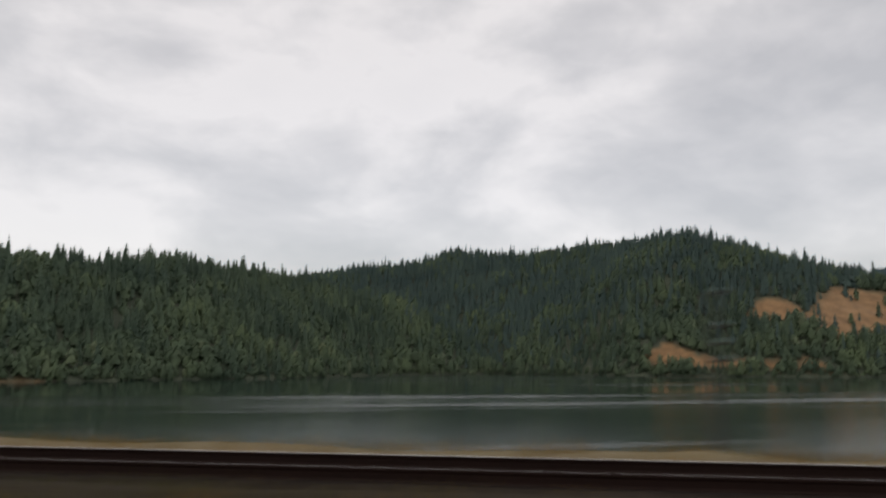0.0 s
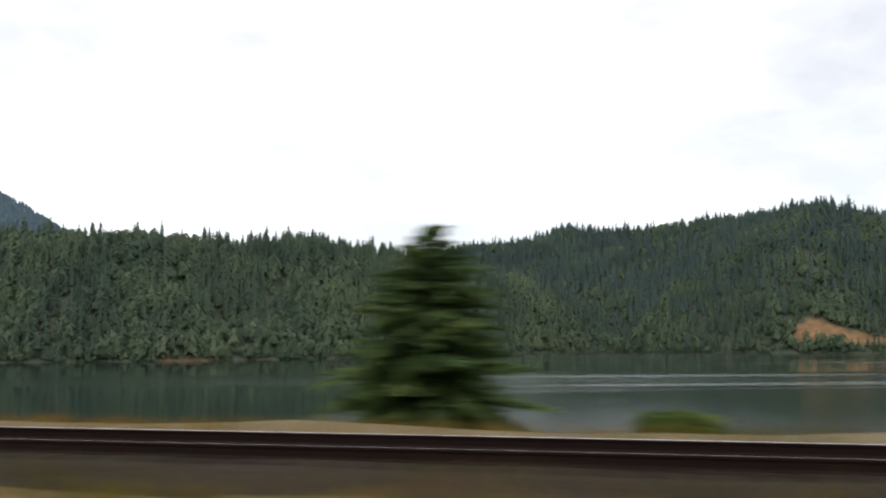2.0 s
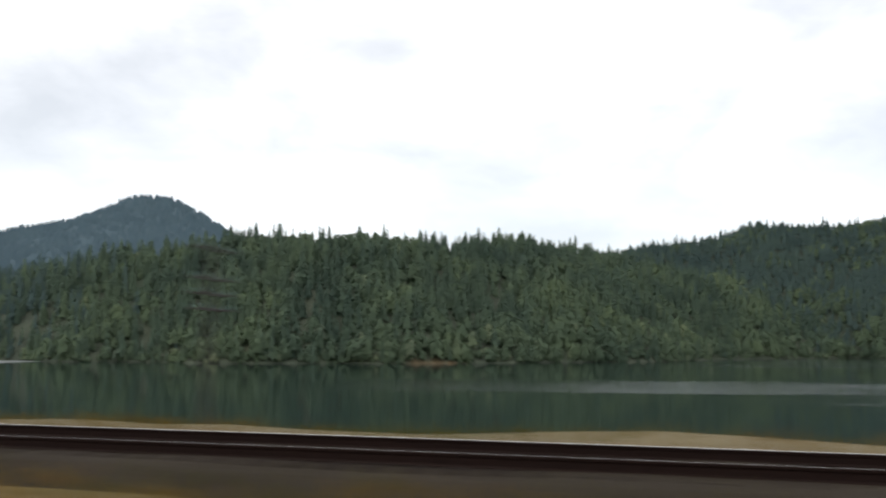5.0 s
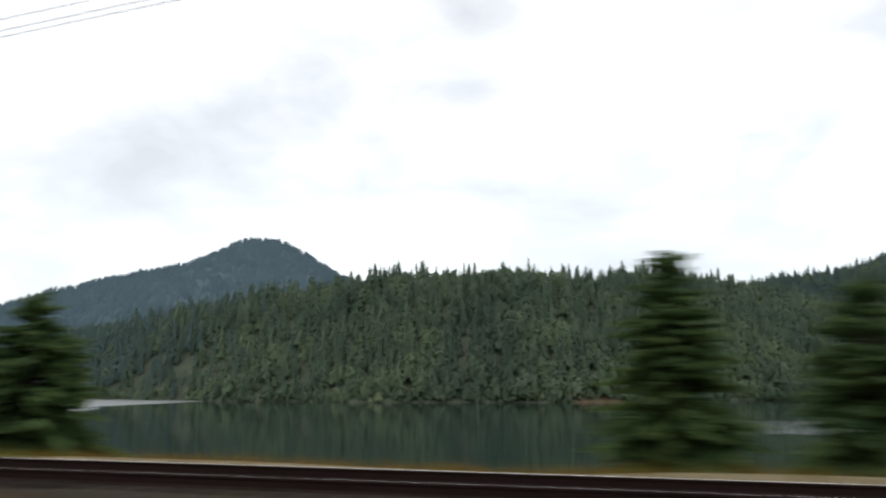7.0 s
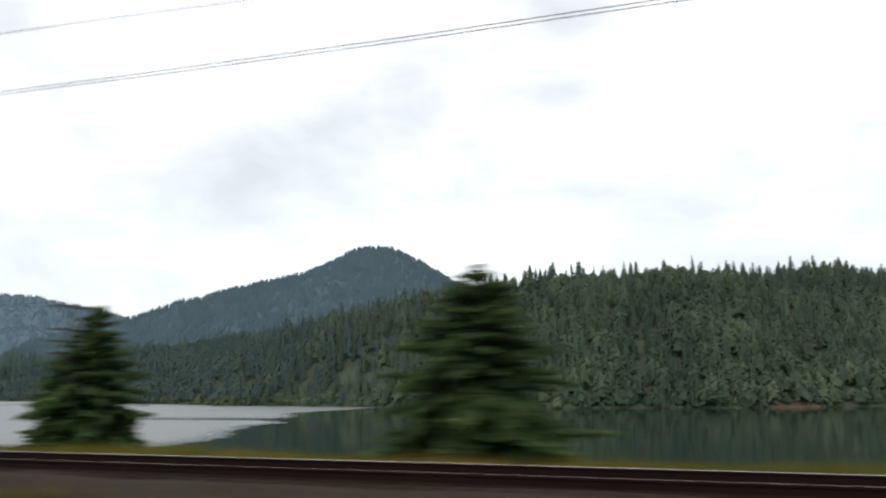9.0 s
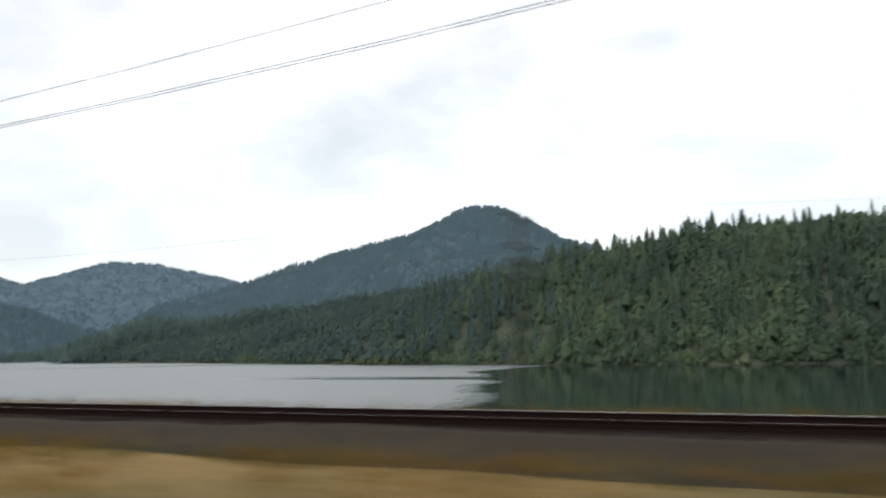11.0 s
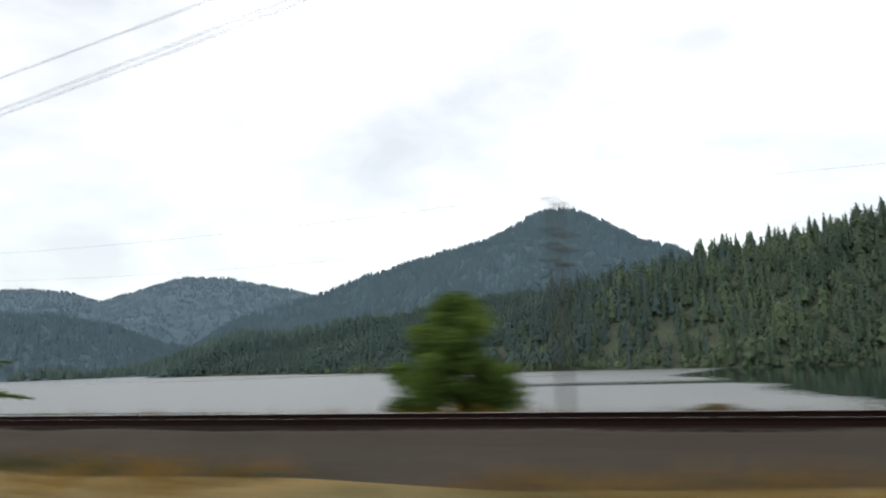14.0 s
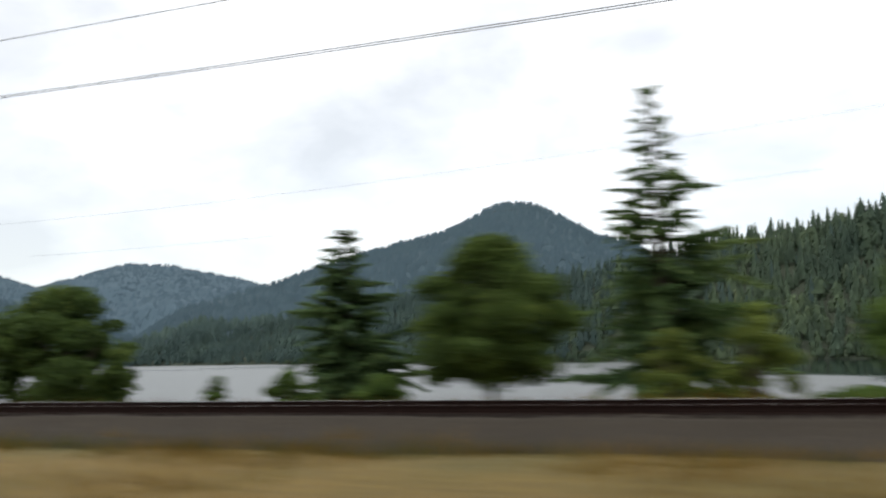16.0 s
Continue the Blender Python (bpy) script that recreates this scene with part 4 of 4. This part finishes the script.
# ---------------------------------------------------------------- grass
def tufts(name, rng, px, py, pz, height, material, label, blades=4, green=0.0):
    n = len(px)
    root = np.repeat(np.stack([px, py, pz - 0.02], 1), blades, 0) + rng.normal(0, 0.05, (n * blades, 3)) * (1, 1, 0)
    h = np.repeat(height, blades) * (0.6 + 0.7 * rng.rand(n * blades))
    lean = rng.normal(0, 0.28, (n * blades, 2)) * h[:, None]
    a = rng.rand(n * blades) * 6.283
    w = 0.012 + 0.012 * rng.rand(n * blades)
    side = np.stack([np.cos(a) * w, np.sin(a) * w, np.zeros_like(a)], 1)
    tip = root + np.stack([lean[:, 0], lean[:, 1], h], 1)
    V = np.stack([root - side, root + side, tip], 1).reshape(-1, 3)
    t = np.repeat(np.clip(rng.normal(0.5, 0.16, n) - green, 0, 1), blades * 3)
    ob = mesh_object(name, V, np.arange(len(V)).reshape(-1, 3), material, None, False, t)
    return tagged(ob, label, "grass", kind="stuff")


rng = np.random.RandomState(40)
n = 26000
u, k = -440 + 470 * rng.rand(n), rng.rand(n)
near_edge, far_edge = 3.6, rail_off(u) - verge_gap(u) + 1.5 * rng.rand(n) ** 2
off = near_edge + (far_edge - near_edge) * k ** 0.8
px, py = along(u, off)
clump = fbm(px, py, 3.0, 3, 50)
keep = clump + 0.4 * rng.rand(n) > -0.15
u, off, px, py, clump = u[keep], off[keep], px[keep], py[keep], clump[keep]
k = (off - 2.2) / (rail_off(u) - verge_gap(u) - 2.2)
gold = np.clip(-0.01 * px - 2.4, 0, 1)
tufts("grass", rng, px, py, np.where(k < 1, -0.14 - 0.185 * np.clip(k, 0, 1) ** 0.7, -0.34), 0.12 + 0.16 * rng.rand(len(u)), GRASS, "dry golden grass on the verge beside the railway", 4, np.clip(0.5 * fbm(px, py, 9.0, 2, 51), -0.1, 0.4) * (1 - 0.5 * gold) - 0.12 * gold)
n = 8000
u = -450 + 450 * rng.rand(n)
off = rail_off(u) - verge_gap(u) - 1.5 + 1.8 * rng.rand(n)
px, py = along(u, off)
keep = fbm(px, py, 2.2, 3, 58) + 0.7 * rng.rand(n) > 0.0
u, off, px, py = u[keep], off[keep], px[keep], py[keep]
tufts("grass", rng, px, py, np.maximum(bank_z(u, off - rail_off(u)), np.where(off < rail_off(u) - verge_gap(u), -0.36, -0.6)), 0.12 + 0.18 * rng.rand(len(u)), GRASS_OLIVE, "olive-green grass along the edge of the ballast", 4, np.full(len(u), 0.1))
n = 16000
u, rel = -440 + 480 * rng.rand(n), 2.9 + 12 * rng.rand(n) ** 1.2
px, py = along(u, rail_off(u) + rel)
tufts("grass", rng, px, py, bank_z(u, rel), 0.16 + 0.25 * rng.rand(n), GRASS, "straw-coloured grass on the bank beyond the rails", 4, np.clip(0.5 * fbm(px, py, 12.0, 2, 52), -0.1, 0.4))

n = 5000
u, rel = -246 + 62 * rng.rand(n), 3.2 + 6 * rng.rand(n)
px, py = along(u, rail_off(u) + rel)
tufts("grass", rng, px, py, bank_z(u, rel), (0.1 + 0.16 * rng.rand(n)) * np.clip(1.2 + fbm(px, py, 4.0, 2, 57), 0.3, 1.8), GRASS_GREEN, "tall yellow-green grass on the bank between shrubs", 4, np.clip(0.4 * fbm(px, py, 8.0, 2, 53), -0.1, 0.3))


# ---------------------------------------------------------------- poles and wires
def cylinder(r0, r1, length, sides=10):
    bm = bmesh.new()
    bmesh.ops.create_cone(bm, cap_ends=True, segments=sides, radius1=r0, radius2=r1, depth=length)
    return bm


def telegraph_pole(x, y, top, turn, label):
    base = ground_at(x, y)
    H = top - base
    pole = thing("telegraph_pole", pose(x, y, base, 0, 0, turn), label, "utility pole", "telegraph poles along the railway")
    bm = cylinder(0.105, 0.07, H + 0.4, 12)
    bmesh.ops.translate(bm, verts=bm.verts, vec=(0, 0, H / 2 - 0.2))
    part("post", bm, POLE_WOOD, pole)
    for drop in (0.12, 1.1, 1.6, 2.1):
        bm = bmesh.new()
        bmesh.ops.create_cube(bm, size=1.0)
        bmesh.ops.scale(bm, verts=bm.verts, vec=(2.5, 0.075, 0.085))
        bmesh.ops.bevel(bm, geom=bm.edges[:], offset=0.01, segments=1, affect="EDGES")
        bmesh.ops.translate(bm, verts=bm.verts, vec=(0, -0.12, H - drop))
        arm = part("crossarm", bm, POLE_WOOD, pole)
        for o in (-1.2, -0.6, 0.6, 1.2):
            bm = cylinder(0.04, 0.025, 0.11, 8)
            bmesh.ops.translate(bm, verts=bm.verts, vec=(o, -0.12, H - drop + 0.11))
            part("insulator", bm, INSULATOR, arm, "pale glass insulator")
    return pole, H, base


def wire(points, radius, label, category="wire", group=""):
    cu = bpy.data.curves.new("overhead_wire", "CURVE")
    cu.dimensions, cu.bevel_depth, cu.bevel_resolution = "3D", radius, 1
    sp = cu.splines.new("POLY")
    sp.points.add(len(points) - 1)
    for q, p in zip(sp.points, points):
        q.co = (*p, 1)
    cu.materials.append(WIRE)
    return tagged(new("overhead_wire", cu), label, category, group)


POLES = [(12.6, 21.9, 3.5), (-22.6, 34.8, 3.6), (-94.5, 53.6, 4.6), (-130.0, 58.5, 4.6), (-204.5, 65.0, 4.5), (-245.4, 70.2, 4.9), (-278.5, 68.0, 5.6), (-316.1, 67.2, 5.9), (-353.7, 64.9, 6.2), (-390.3, 63.2, 7.5), (-429.0, 60.5, 6.9)]
for x, y, top in POLES:
    telegraph_pole(x, y, top, math.degrees(math.atan(float(road_y(x + 1) - road_y(x - 1)) / 2)) + 90, "weathered wooden telegraph pole with four crossarms")
for drop, o in ((0.0, -1.2), (1.05, 1.2)):
    pts = []
    for (ax, ay, az), (bx, by, bz) in zip(POLES[5:], POLES[6:]):
        for i in range(12):
            k = i / 12
            pts.append((ax + (bx - ax) * k, ay + (by - ay) * k + o, az + (bz - az) * k - drop - 1.6 * k * (1 - k)))
    wire(pts, 0.003, "thin slack telegraph wire between wooden poles", group="telegraph wires")


def tall_pole(x, off, top):
    px, py = (float(v) for v in along(x, off))
    base = -0.3
    pole = thing("power_pole", pose(px, py, base, 0, 0, 80), "weathered grey wooden power pole standing in the verge", "utility pole", "power poles in the verge")
    bm = cylinder(0.1, 0.075, top - base + 0.3, 14)
    bmesh.ops.translate(bm, verts=bm.verts, vec=(0, 0, (top - base) / 2 - 0.15))
    part("post", bm, POLE_GREY, pole)
    bm = bmesh.new()
    bmesh.ops.create_cube(bm, size=1.0)
    bmesh.ops.scale(bm, verts=bm.verts, vec=(0.9, 0.09, 0.11))
    bmesh.ops.translate(bm, verts=bm.verts, vec=(0, -0.12, top - base - 1.2))
    arm = part("crossarm", bm, POLE_GREY, pole)
    for o in (-0.4, 0.4):
        bm = cylinder(0.05, 0.03, 0.16, 8)
        bmesh.ops.translate(bm, verts=bm.verts, vec=(o, -0.12, top - base - 1.06))
        part("insulator", bm, INSULATOR, arm, "grey insulator")


for x, top in ((-151.3, 9.0), (-246.0, 7.9), (-340.5, 7.9), (-436.0, 7.9)):
    tall_pole(x, 8.0, top)
SPANS = [(-151.0, -246.0, 5.02, -209.0, 0.0009, 0.0009), (-246.0, -340.5, 4.65, -285.0, 0.00154, 0.0007), (-340.5, -436.0, 4.3, -380.0, 0.0016, 0.0009)]
for side, lift in ((-0.15, 0.0), (0.15, 0.1), (0.0, 1.0)):
    pts = []
    for a, b, low, mid, bow, bow_west in SPANS:
        for x in np.arange(a, b, -4.0):
            px, py = along(x, 8.0 + side)
            up = lift if lift < 0.5 else float(np.interp(-x, [151, 205, 229, 246, 285, 300, 325, 340, 375, 405, 436], [0.3, 0.22, 1.0, 1.0, 0.4, 0.12, 0.12, 0.3, 1.0, 0.9, 0.5]))
            pts.append((float(px), float(py), low + (bow if x > mid else bow_west) * (x - mid) ** 2 + up))
    wire(pts, 0.0055, "dark overhead cable hanging between the verge poles", group="power cables")

# rank green weeds round the foot of a pole
for x, off, top, width, seed in ((-335.6, 5.6, 0.1, 1.8, 61), (-337.4, 5.0, 0.15, 2.0, 62), (-339.6, 5.6, 0.25, 2.4, 63), (-338.2, 6.8, 0.3, 2.2, 64), (-341.2, 6.4, 0.1, 1.8, 65)):
    px, py = (float(v) for v in along(x, off))
    broadleaf(px, py, top, width, seed, LEAVES, "rank dark green weeds in the dry verge", 0.0, "weed_clump", "weeds", 0.6, 0.1)
